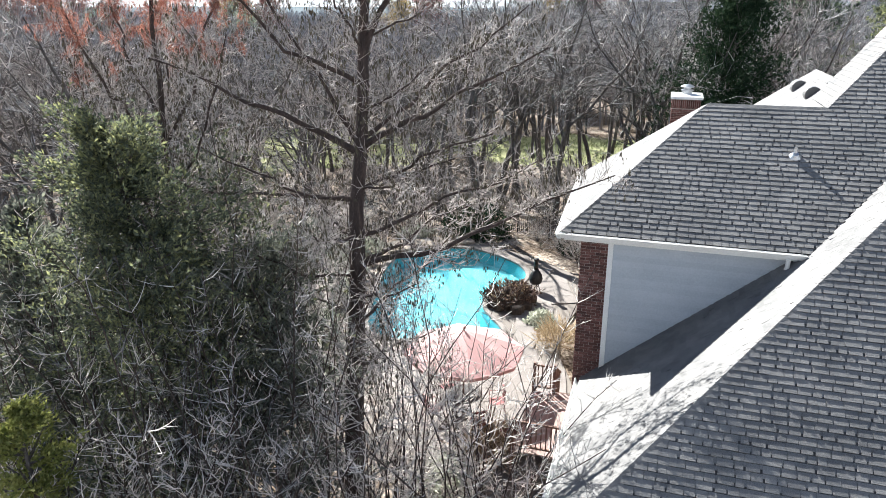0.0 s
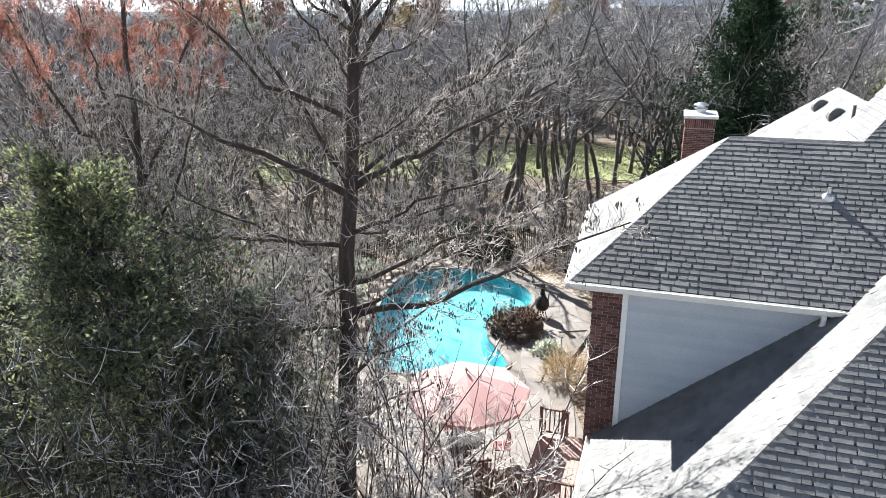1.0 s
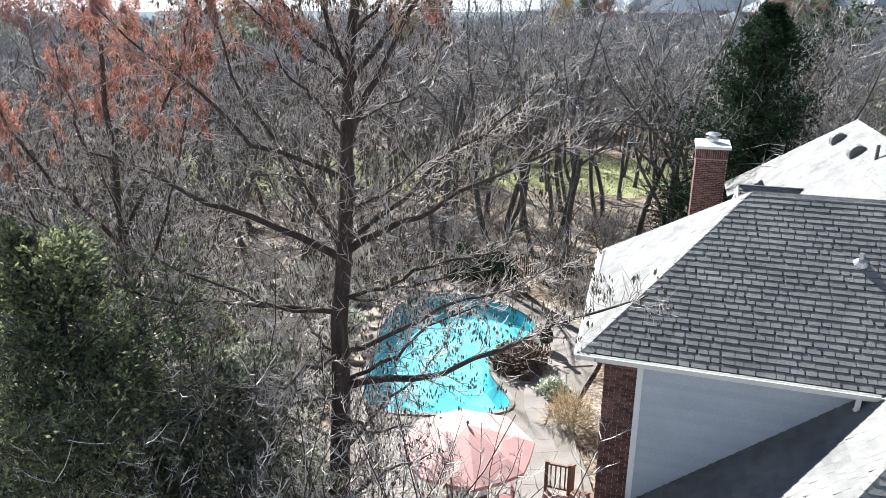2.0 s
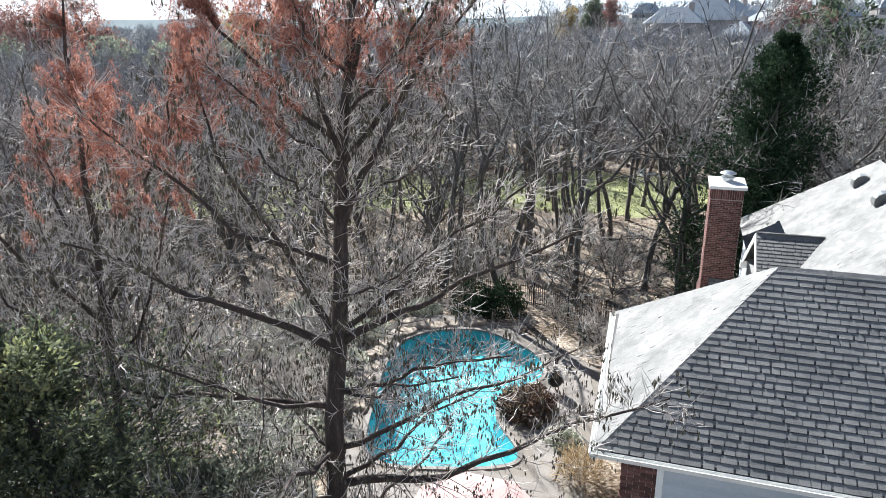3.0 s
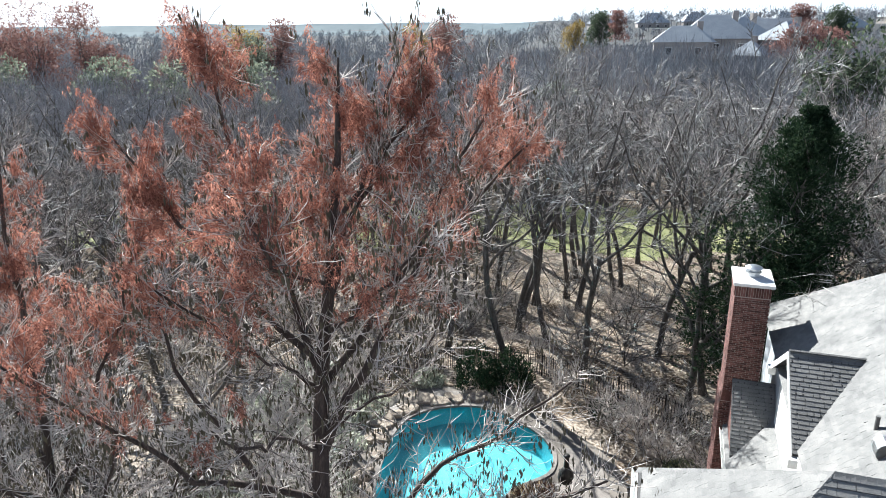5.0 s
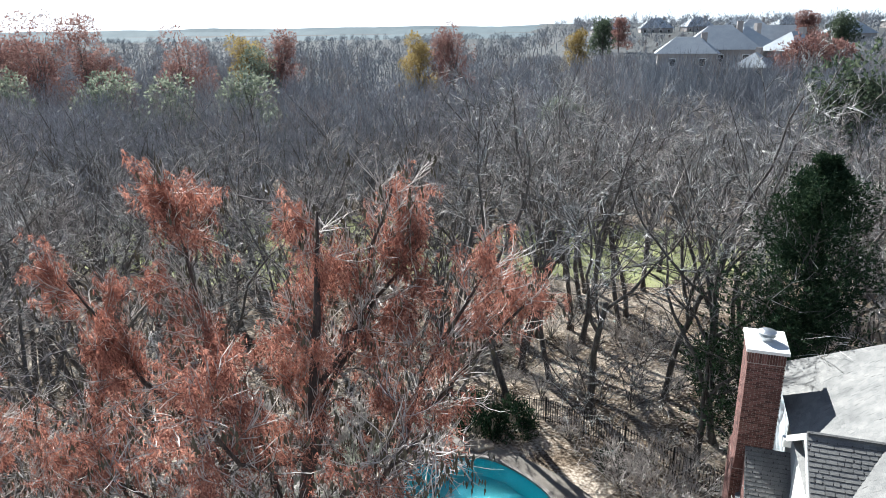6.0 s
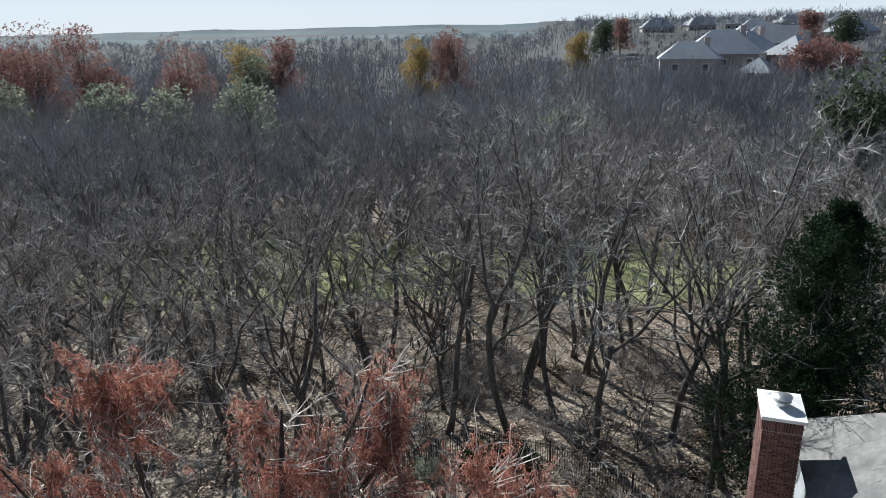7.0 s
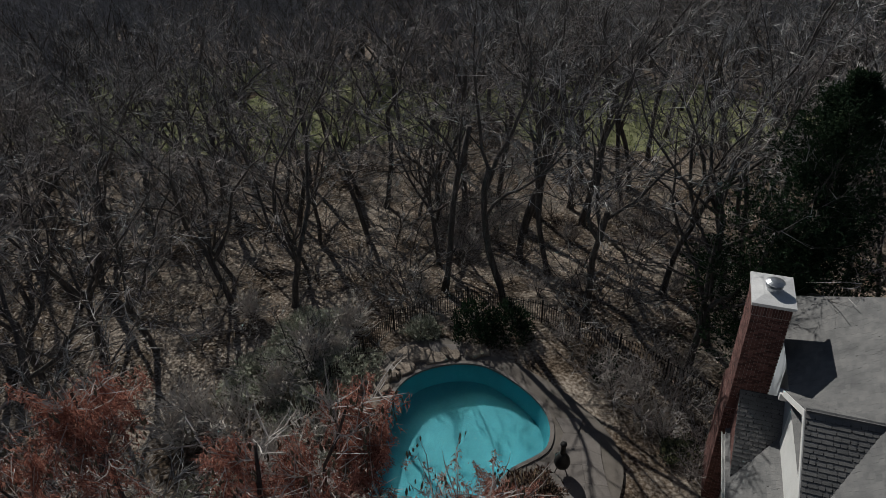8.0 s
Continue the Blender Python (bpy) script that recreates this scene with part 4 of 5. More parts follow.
def far_woods():
    """The wood beyond, up to the horizon, in masses of rounded leafless crowns."""
    rng, kinds = random.Random(9), [Soup(), Soup(), Soup()]
    for _ in range(1500):
        y = 82 + 260 * rng.random() ** 1.8
        x = rng.uniform(-0.78, 0.74) * (y + 6)
        z, h = ground_z(x, y), rng.uniform(8, 13)
        if x > -5 and y < 330:
            h = min(h, 19.8 - 0.045 * y - z + rng.uniform(-0.5, 1.0))
            if h < 2.0:
                h = rng.uniform(1.8, 3.0)
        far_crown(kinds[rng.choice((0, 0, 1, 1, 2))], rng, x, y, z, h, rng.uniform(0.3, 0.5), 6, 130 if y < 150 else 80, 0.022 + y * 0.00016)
    for s, m, text in zip(kinds, (FAR_HAZE_TWIG, FAR_HAZE_BROWN, FAR_HAZE_CANOPY), ("haze-greyed leafless wood beyond the lawn", "brown leafless trees in the wood beyond the lawn", "haze-paled grey leafless trees in the wood beyond the lawn")):
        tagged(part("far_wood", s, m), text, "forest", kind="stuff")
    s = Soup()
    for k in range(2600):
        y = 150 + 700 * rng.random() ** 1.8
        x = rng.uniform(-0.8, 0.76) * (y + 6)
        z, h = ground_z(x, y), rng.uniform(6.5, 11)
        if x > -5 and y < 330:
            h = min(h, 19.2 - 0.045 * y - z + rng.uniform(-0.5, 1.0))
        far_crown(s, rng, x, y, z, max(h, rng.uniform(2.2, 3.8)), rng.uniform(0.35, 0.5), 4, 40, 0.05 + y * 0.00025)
    tagged(part("far_canopy", s, FAR_HAZE_CANOPY), "haze-greyed leafless wood stretching to the horizon", "forest", kind="stuff")


far_woods()


def leaf_tuft(s, rng, p, d, n, size, droop=0.0, width=0.3, spread=0.7):
    """n narrow leaves round p, growing along d."""
    for _ in range(n):
        w = (d + Vector((rng.gauss(0, spread), rng.gauss(0, spread), rng.gauss(0, spread) - droop))).normalized()
        o = w.orthogonal().normalized()
        o = Matrix.Rotation(rng.uniform(0, 3.14), 3, w) @ o
        L = size * rng.uniform(0.6, 1.3)
        b = p + Vector((rng.gauss(0, 0.3), rng.gauss(0, 0.3), rng.gauss(0, 0.3))) * size
        k = len(s.v)
        s.v += [b, b + w * L * 0.5 + o * L * width * 0.5, b + w * L, b + w * L * 0.5 - o * L * width * 0.5]
        s.f.append((k, k + 1, k + 2, k + 3))


def evergreen(name, label, x, y, height, radius, material, seed, z=None, tufts=2600, size=0.22, bottom=0.06, taper=0.85, per=6):
    """A juniper-like tree: trunk, boughs, and sprays of scale leaves along them."""
    rng = random.Random(seed)
    trunk, wood, leaf = Soup(), Soup(), Soup()
    pts, rad = sprout(rng, Vector((0, 0, -0.3)), Vector((0, 0, 1)), height, height * 0.018, 0.02, 8, 0.015, 0.03)
    trunk.tube(pts, rad, 7)
    n = max(30, int(height * 9))
    each = max(4, tufts // n)
    for i in range(n):
        k = bottom + (1 - bottom) * (i + rng.random()) / n
        p, d = along(pts, min(k, 0.999))
        R = radius * ((1 - k) ** taper * 1.05 + 0.10) * rng.uniform(0.4, 1.3)
        a = rng.uniform(0, 6.283)
        w = Vector((math.cos(a), math.sin(a), rng.uniform(0.1, 0.8)))
        bp, br = sprout(rng, p, w, R, 0.03, 0.008, 4, 0.12, 0.08)
        wood.tube(bp, br, 3, False)
        for _ in range(each):
            q, e = along(bp, rng.uniform(0.2, 1.0) ** 0.7)
            off = Vector((rng.gauss(0, 1), rng.gauss(0, 1), rng.gauss(0, 0.8))) * R * 0.16
            leaf_tuft(leaf, rng, q + off, (e + Vector((0, 0, 0.4)) + off.normalized() * 0.6).normalized(), per, size, width=0.35)
    t = tagged(new(name), label, "evergreen tree")
    t.matrix_basis = pose(x, y, ground_z(x, y) if z is None else z)
    part("trunk", trunk, BARK, t, smooth=True)
    part("bough", wood, BARK, t)
    part("foliage", leaf, material, t)
    return t


# dark evergreen behind the chimney, and cedars by the near side of the yard
evergreen("evergreen_tree", "tall dense dark green juniper beside the roof", 11.0, 34.6, 13.9, 3.4, PINE, 31, tufts=12500, size=0.145, taper=0.5, per=7)
evergreen("evergreen_tree", "tall olive green juniper behind the house", 19.8, 37.5, 14.0, 3.0, CEDAR, 32, tufts=3600, size=0.22, taper=0.55, bottom=0.3)
evergreen("evergreen_tree", "small dark juniper with a bare lower trunk", 9.3, 38.9, 4.9, 1.6, PINE, 37, tufts=700, size=0.16, taper=0.4, bottom=0.36)
evergreen("evergreen_tree", "broad green cedar with sunlit tips", -6.5, 12.8, 10.3, 3.6, CEDAR, 33, tufts=11000, size=0.115, taper=0.5, per=7, bottom=0.28)
evergreen("evergreen_tree", "green cedar behind bare twigs", -4.1, 12.6, 7.8, 2.7, SPRUCE, 34, tufts=5200, size=0.125, taper=0.45, per=6, bottom=0.2)
evergreen("evergreen_tree", "green cedar beside a larger one", -8.9, 13.0, 8.6, 2.4, SPRUCE, 35, tufts=4000, size=0.155, taper=0.6, per=5)
evergreen("evergreen_shrub", "bushy yellow-green sunlit shrub", -7.1, 8.6, 6.6, 1.3, YGREEN, 36, tufts=2500, size=0.1, taper=0.5, bottom=0.3)

evergreen("evergreen_shrub", "dark green cedar among bare shrubs", -11.6, 15.4, 5.6, 1.9, SPRUCE, 38, tufts=2600, size=0.16, taper=0.6)
evergreen("evergreen_shrub", "olive green cedar among bare shrubs", -14.2, 18.6, 5.8, 2.2, CEDAR, 39, tufts=2600, size=0.17, taper=0.6)
evergreen("evergreen_shrub", "dark green cedar among bare shrubs", -9.9, 18.4, 4.6, 1.7, SPRUCE, 40, tufts=2000, size=0.16, taper=0.6)


def spray(s, rng, p):
    """A drooping feather of fine needles from p."""
    w = Vector((rng.gauss(0, 0.4), rng.gauss(0, 0.4), -1)).normalized()
    L = rng.uniform(0.12, 0.34)
    a = w.orthogonal().normalized()
    b = w.cross(a)
    for _ in range(22):
        q = p + w * L * rng.random() + (a * rng.gauss(0, 1) + b * rng.gauss(0, 1)) * 0.018
        d = (w * rng.uniform(0.4, 1.0) + a * rng.gauss(0, 0.6) + b * rng.gauss(0, 0.6)).normalized() * rng.uniform(0.04, 0.085)
        o = d.orthogonal().normalized() * 0.0055
        n = len(s.v)
        s.v += [q - o, q + o, q + d]
        s.f.append((n, n + 1, n + 2))


def cypress(x, y, top, leaders, seed, label, leafy, girth=1.0):
    """A bald cypress: a trunk with rising leaders, pale twigs, and rust needles that hang in its crown. leafy(p) says how
    likely a twig at p still has its needles."""
    rng = random.Random(seed)
    base = Vector((x, y, ground_z(x, y)))
    trunk, twig, leaf, pod, branch = Soup(), Soup(), Soup(), Soup(), Soup()
    tip = Vector(top) - base
    pts = [Vector((tip.x * k ** 1.6 + rng.uniform(-0.05, 0.05), tip.y * k ** 1.6 + rng.uniform(-0.05, 0.05), -0.3 + (tip.z + 0.3) * k)) for k in (i / 14 for i in range(15))]
    rad = [0.25 * girth * (1 - k) ** 0.8 + 0.016 for k in (i / 14 for i in range(15))]
    rad[0] *= 1.6
    trunk.tube(pts, rad, 9)
    t = tagged(new("cypress_tree"), label, "tree")
    t.matrix_basis = Matrix.Translation(base)
    part("trunk", trunk, CYP_BARK, t, smooth=True)
    lines = [(pts[7:], 0.1, 0.02)]
    for z0, mx, mz, ex, ey, ez, thick in leaders:
        k = min(0.95, (z0 - base.z + 0.3) / (tip.z + 0.3))
        a, _ = along(pts, k)
        b = Vector((ex, ey, ez)) - base
        m = Vector((mx - base.x, 0.5 * (a.y + b.y), mz - base.z))
        f = max(0.25, min(0.6, (m - a).length / max(0.1, (m - a).length + (b - m).length)))
        c = (m - a * (1 - f) ** 2 - b * f * f) / (2 * f * (1 - f))
        sway = Vector((rng.uniform(-9, 9), rng.uniform(-9, 9), rng.uniform(-9, 9)))
        lp = []
        for i in range(12):
            t1 = i / 11
            p = a * (1 - t1) ** 2 + c * 2 * t1 * (1 - t1) + b * t1 * t1
            lp.append(p + (noise.noise_vector(p * 0.8 + sway) * 0.3 + Vector((rng.gauss(0, 0.04), rng.gauss(0, 0.04), rng.gauss(0, 0.03)))) * math.sin(3.14 * t1))
        lines.append((lp, thick, 0.014))
        s = Soup().tube(lp, [thick + (0.014 - thick) * (i / 11) ** 0.8 for i in range(12)], 6, False)
        part("limb", s, CYP_BARK, t, smooth=True)
    for lp, thick, _ in lines:
        length = sum((b - a).length for a, b in zip(lp, lp[1:]))
        n = int(length * 7)
        for i in range(n):
            f = 0.1 + 0.9 * (i + rng.random()) / n
            q, e = along(lp, f)
            L1 = rng.uniform(0.5, 1.25) * (1.25 - 0.8 * f)
            bp, brad = sprout(rng, q, side_way(rng, e, rng.uniform(0.6, 1.2)), L1, 0.010 * (1.3 - f), 0.004, 4, 0.22, 0.06)
            branch.tube(bp, brad, 4, False)
            for _ in range(10):
                q2, e2 = along(bp, rng.uniform(0.1, 1))
                w2 = side_way(rng, e2, rng.uniform(0.4, 1.1))
                tp, trad = sprout(rng, q2, w2, rng.uniform(0.2, 0.6), 0.006, 0.004, 3, 0.22, 0.16)
                twig.tube(tp[:3], trad[:3], 3, False)
                twig.cone(tp[2], tp[3], 0.0045)
                if rng.random() < leafy(tp[2] + base):
                    for p in tp + [tp[1].lerp(tp[2], 0.5), tp[2].lerp(tp[3], 0.5), tp[0].lerp(tp[1], 0.5)]:
                        spray(leaf, rng, p)
                elif rng.random() < 0.5:
                    leaf_tuft(pod, rng, tp[3] + Vector((0, 0, -0.06)), Vector((0, 0, -1)), 4, 0.10, 0.3, 0.3, 0.15)
    part("branch", branch, CYP_BRANCH, t, kind="stuff")
    part("twig", twig, CYP_TWIG, t, "pale bare twigs", kind="stuff")
    part("needles", leaf, RUST, t, "rust-brown autumn needles", kind="stuff")
    part("cone", pod, POD, t, "small dark hanging cones", kind="stuff")
    return t


def whorl(rng, x, y, z0, z1, n, reach, rise, thick):
    """n lesser limbs round a trunk at x, y, that reach out and rise."""
    out = []
    for i in range(n):
        z, a, L = z0 + (z1 - z0) * (i + rng.random()) / n, i * 2.4 + rng.uniform(-0.5, 0.5), reach * rng.uniform(0.65, 1.15)
        u = L * rise * rng.uniform(0.7, 1.3)
        out.append((z, x + math.cos(a) * L * 0.5, z + u * 0.4, x + math.cos(a) * L, y + math.sin(a) * L, z + u, thick * rng.uniform(0.7, 1.2)))
    return out


# limbs: height on the trunk, x and z half way, the tip, and the thickness
CYPRESS_LIMBS = [
    (6.7, -0.7, 7.4, 3.0, 13.2, 9.0, 0.085), (7.4, -0.5, 8.0, 1.8, 14.6, 9.1, 0.06), (8.4, -0.9, 9.3, 0.6, 12.6, 9.9, 0.055), (9.3, -0.5, 10.3, 1.6, 13.9, 11.4, 0.085),
    (9.5, -0.7, 10.7, 1.2, 15.0, 12.2, 0.06), (8.2, -5.2, 8.4, -8.0, 13.6, 8.8, 0.06), (9.2, -4.2, 10.2, -6.4, 13.2, 11.2, 0.09), (9.3, -3.2, 10.6, -4.6, 14.6, 13.6, 0.075),
    (10.6, -3.7, 11.6, -5.4, 12.6, 13.4, 0.06), (11.2, -1.3, 13.2, 0.0, 15.0, 15.9, 0.085), (12.2, -1.1, 13.6, 0.5, 15.4, 15.4, 0.06), (12.6, -3.3, 13.4, -5.2, 15.2, 15.5, 0.06),
    (12.4, -2.9, 13.8, -3.7, 15.2, 16.8, 0.06), (13.4, -1.6, 14.8, -1.1, 15.4, 16.7, 0.05)]
crng = random.Random(410)
cypress(-2.62, 13.2, (-1.85, 15.0, 16.5), CYPRESS_LIMBS + whorl(crng, -2.5, 13.5, 4.2, 9.0, 15, 3.0, 0.35, 0.045) + whorl(crng, -2.2, 14.3, 10.0, 14.5, 9, 2.0, 0.8, 0.04), 41,
        "tall bald cypress with rust-brown needles in its crown", lambda p: smooth(12.7, 15.9, p.z - 0.33 * (p.x + 2.0)) * (0.03 + 0.06 * smooth(14.0, 16.0, p.z) + 0.95 * smooth(0.10, 0.24, noise.noise(p * 1.9))))
cypress(-7.7, 15.6, (-7.3, 15.6, 15.0), whorl(crng, -7.6, 15.6, 4.8, 9.8, 10, 2.3, 2.0, 0.05), 42,
        "bald cypress with rust-brown needles", lambda p: smooth(10.6, 13.4, p.z) * (0.05 + 0.95 * smooth(0.04, 0.14, noise.noise(p * 2.0))), girth=0.5)


def arc_shrub(seed, h, wide, stems=7, per=42, r=0.0075, reach=0.55):
    """A leafless shrub: upright stems with pale twigs that arch out and up."""
    rng, stem, twig = random.Random(seed), Soup(), Soup()
    for i in range(stems):
        a = 6.283 * (i + rng.random()) / stems
        w = Vector((math.cos(a) * wide * rng.uniform(0.2, 1), math.sin(a) * wide * rng.uniform(0.2, 1), h)) / h
        sp, sr = sprout(rng, Vector((0, 0, -0.1)), w, h * rng.uniform(0.7, 1.1), 0.028, 0.007, 9, 0.12, 0.05)
        stem.tube(sp, sr, 4, False)
        for j in range(per):
            k = 0.12 + 0.86 * rng.random()
            q, e = along(sp, k)
            side = side_way(rng, e, rng.uniform(0.9, 1.5))
            L = reach * rng.uniform(0.5, 1.5) * (1.25 - 0.6 * k)
            tp, trr = sprout(rng, q, side, L, r, r * 0.55, 3, 0.16, 0.2)
            twig.tube(tp, trr, 3, False)
            for _ in range(rng.randrange(1, 4)):
                q2, e2 = along(tp, rng.uniform(0.2, 0.9))
                t2, _ = sprout(rng, q2, side_way(rng, e2, rng.uniform(0.5, 1.0)), L * rng.uniform(0.3, 0.6), r, r, 2, 0.12, 0.15)
                twig.cone(t2[0], t2[2], r * 0.8)
    return stem, twig


def shrubs():
    for k, (x, y, h) in enumerate(((-3.9, 10.4, 9.2), (-5.3, 10.0, 9.0), (-2.6, 11.0, 8.0), (-6.6, 10.6, 9.6), (-1.2, 14.2, 5.2), (0.2, 12.6, 6.6), (-3.4, 15.0, 6.2), (-5.0, 18.0, 6.4),
                                   (-1.9, 10.2, 7.4), (-4.6, 11.3, 9.8), (-3.0, 9.4, 7.0), (-0.9, 11.6, 8.4), (0.5, 10.8, 7.4), (0.9, 12.0, 6.4), (-1.6, 12.4, 7.8), (-0.4, 16.6, 4.6), (-2.8, 17.5, 5.4), (-7.6, 11.6, 10.2), (-3.3, 12.9, 10.0),
                                   (-4.4, 9.2, 5.6), (-6.0, 9.3, 6.4), (-5.6, 11.2, 8.0), (-2.2, 13.4, 6.0), (-6.0, 14.6, 8.4), (-4.2, 14.4, 8.0), (-8.4, 9.8, 7.6), (-9.6, 11.4, 8.4), (-10.6, 13.6, 7.0), (-12.2, 15.6, 6.4), (-11.2, 17.4, 5.6), (-13.8, 18.4, 6.0))):
        stem, twig = arc_shrub(300 + k, h, 1.4, 8, 34, 0.0095, 0.6)
        tree_thing("bare_shrub", "tall leafless shrub with pale curved twigs", "shrub", stem, twig, CYP_BARK, PALE_TWIG if k % 3 else TWIG, x, y, group="bare shrubs by the yard")


shrubs()


# ---- yard ----
def slab_rock(rng, sx, sy, sz):
    """A flat broken slab: an uneven outline, a worn upper edge and a slightly tilted top."""
    n, s = 11, Soup()
    ring = [Vector((math.cos(6.283 * k / n) * sx, math.sin(6.283 * k / n) * sy, 0)) * rng.uniform(0.72, 1.12) for k in range(n)]
    tilt = Vector((rng.uniform(-0.06, 0.06), rng.uniform(-0.06, 0.06), 0))
    for f, z in ((1.0, -0.15), (1.03, sz * 0.45), (0.97, sz * 0.85), (0.86, sz)):
        s.v += [p * f + Vector((0, 0, z + p.dot(tilt) + rng.uniform(-0.012, 0.012))) for p in ring]
    s.v.append(Vector((0, 0, sz * 1.02)))
    for j in range(3):
        s.f += [(j * n + k, j * n + (k + 1) % n, (j + 1) * n + (k + 1) % n, (j + 1) * n + k) for k in range(n)]
    s.f += [(3 * n + k, 3 * n + (k + 1) % n, 4 * n) for k in range(n)]
    return s


def boulder(x, y, z, sx, sy, sz, seed, label="weathered tan boulder", group="boulders round the pool", stone=BOULDER):
    ob = part("boulder", rock(random.Random(seed), sx, sy, sz) if sz > 0.2 else slab_rock(random.Random(seed), sx, sy, sz), stone, smooth=sz > 0.2)
    ob.matrix_basis = pose(x, y, z, 0, 0, seed * 37)
    return tagged(ob, label, "boulder", group)


yrng = random.Random(19)
# flat rocks along the far west side of the pool
for k in range(20):
    p = offset(POOL, 0.3 + yrng.random() ** 1.5 * 1.0)[52 + k * 32 // 20]
    s = yrng.uniform(0.28, 0.6)
    boulder(p.x, p.y, 0.0, s * yrng.uniform(1.0, 1.6), s * yrng.uniform(0.7, 1.1), yrng.uniform(0.08, 0.19), 200 + k, "flat tan boulder at the pool's edge")
# planted mound of rocks and dry grass in the pool's bay
for k in range(26):
    a, q = k * 2.4, (k / 26) ** 0.5
    boulder(1.2 + 0.95 * math.cos(a) * q, 27.5 + 1.1 * math.sin(a) * q, 0.1 + 0.42 * (1 - q), yrng.uniform(0.18, 0.34), yrng.uniform(0.18, 0.34), yrng.choice((0.13, 0.18, 0.26)), 300 + k, "dark brown mound boulder", "mound boulders", DARK_ROCK)
boulder(6.3, 32.3, -0.05, 0.95, 0.7, 0.14, 401, "flat pale boulder in the bed")
boulder(-5.9, 33.4, 0.0, 1.0, 0.7, 0.14, 402, "large flat pale boulder by the pool")


def tuft_bush(name, label, category, x, y, r, h, material, seed, n=500, size=0.35, width=0.08, group="", droop=0.2, z=None):
    rng, s = random.Random(seed), Soup()
    off = Vector((seed * 3.1, seed * 1.7, 0))
    for _ in range(n):
        a = rng.uniform(0, 6.283)
        q = r * rng.random() ** 0.5 * (1 + 0.55 * noise.noise(Vector((math.cos(a) * 1.6, math.sin(a) * 1.6, 0)) + off))
        leaf_tuft(s, rng, Vector((q * math.cos(a), q * math.sin(a), h * rng.uniform(0.0, 0.9) * (1.1 - q / r * 0.7))), Vector((math.cos(a) * 0.5, math.sin(a) * 0.5, 1)).normalized(), 4, size, droop, width, 0.5)
    ob = part(name, s, material)
    ob.matrix_basis = pose(x, y, ground_z(x, y) if z is None else z)
    return tagged(ob, label, category, group)


tuft_bush("grass_clump", "sparse dry grass on the rock mound", "grass clump", 1.0, 27.6, 0.7, 0.5, STRAW, 1, 60, 0.4, 0.05, z=0.35)
tuft_bush("grass_clump", "dry tan ornamental grass beside the deck", "grass clump", 2.9, 23.6, 0.6, 0.8, STRAW, 2, 220, 0.5, 0.05, z=0.05)
tuft_bush("grass_clump", "dry tan ornamental grass beside the deck", "grass clump", 0.6, 16.4, 0.7, 0.8, STRAW, 3, 220, 0.5, 0.05, z=0.05)
tuft_bush("bush", "dead brown shrub growing on the rock mound", "bush", 1.2, 27.5, 1.15, 0.75, DEAD_LEAF, 4, 420, 0.2, 0.3, z=0.2)
for k, (x, y, r, h, m, lab) in enumerate((
        (-1.7, 36.9, 1.1, 2.7, PINE, "tall dark evergreen bush behind the pool"), (-0.1, 37.2, 1.2, 2.2, PINE, "dark evergreen bush behind the pool"),
        (4.3, 35.0, 0.7, 0.6, PINE, "low dark green bush in the bed"), (6.9, 30.4, 0.8, 0.7, CEDAR, "low green bush in the bed"),
        (-4.2, 36.9, 0.9, 0.8, GREYGREEN, "grey-green bush behind the pool"), (-7.4, 33.5, 1.7, 1.1, GREYGREEN, "pale grey-green bush beside the fence"),
        (-8.0, 30.7, 1.7, 1.2, GREYGREEN, "pale grey-green bush beside the fence"), (-6.9, 27.6, 1.3, 1.2, GREYGREEN, "grey-green bush by the patio"), (-7.3, 24.6, 1.5, 1.3, GREYGREEN, "grey-green bush by the patio"), (-7.0, 21.6, 1.4, 1.3, GREYGREEN, "grey-green bush by the patio"), (-9.5, 27.0, 1.8, 1.2, GREYGREEN, "pale grey-green bush beside the fence"),
        (-9.4, 36.0, 1.9, 1.2, GREYGREEN, "pale grey-green bush beside the fence"), (-10.6, 32.8, 2.0, 1.2, GREYGREEN, "pale grey-green bush beside the fence"), (-5.6, 19.6, 1.2, 1.2, GREYGREEN, "grey-green bush by the patio"), (2.4, 25.6, 0.6, 0.7, GREYGREEN, "small olive bush beside the patio"),
        (-0.4, 15.2, 0.9, 1.0, GREYGREEN, "olive bush below the deck"))):
    tuft_bush("bush", lab, "bush", x, y, r, h, m, 20 + k, int(430 * r * r + 250), 0.16, 0.35, "bushes round the yard", 0.0)


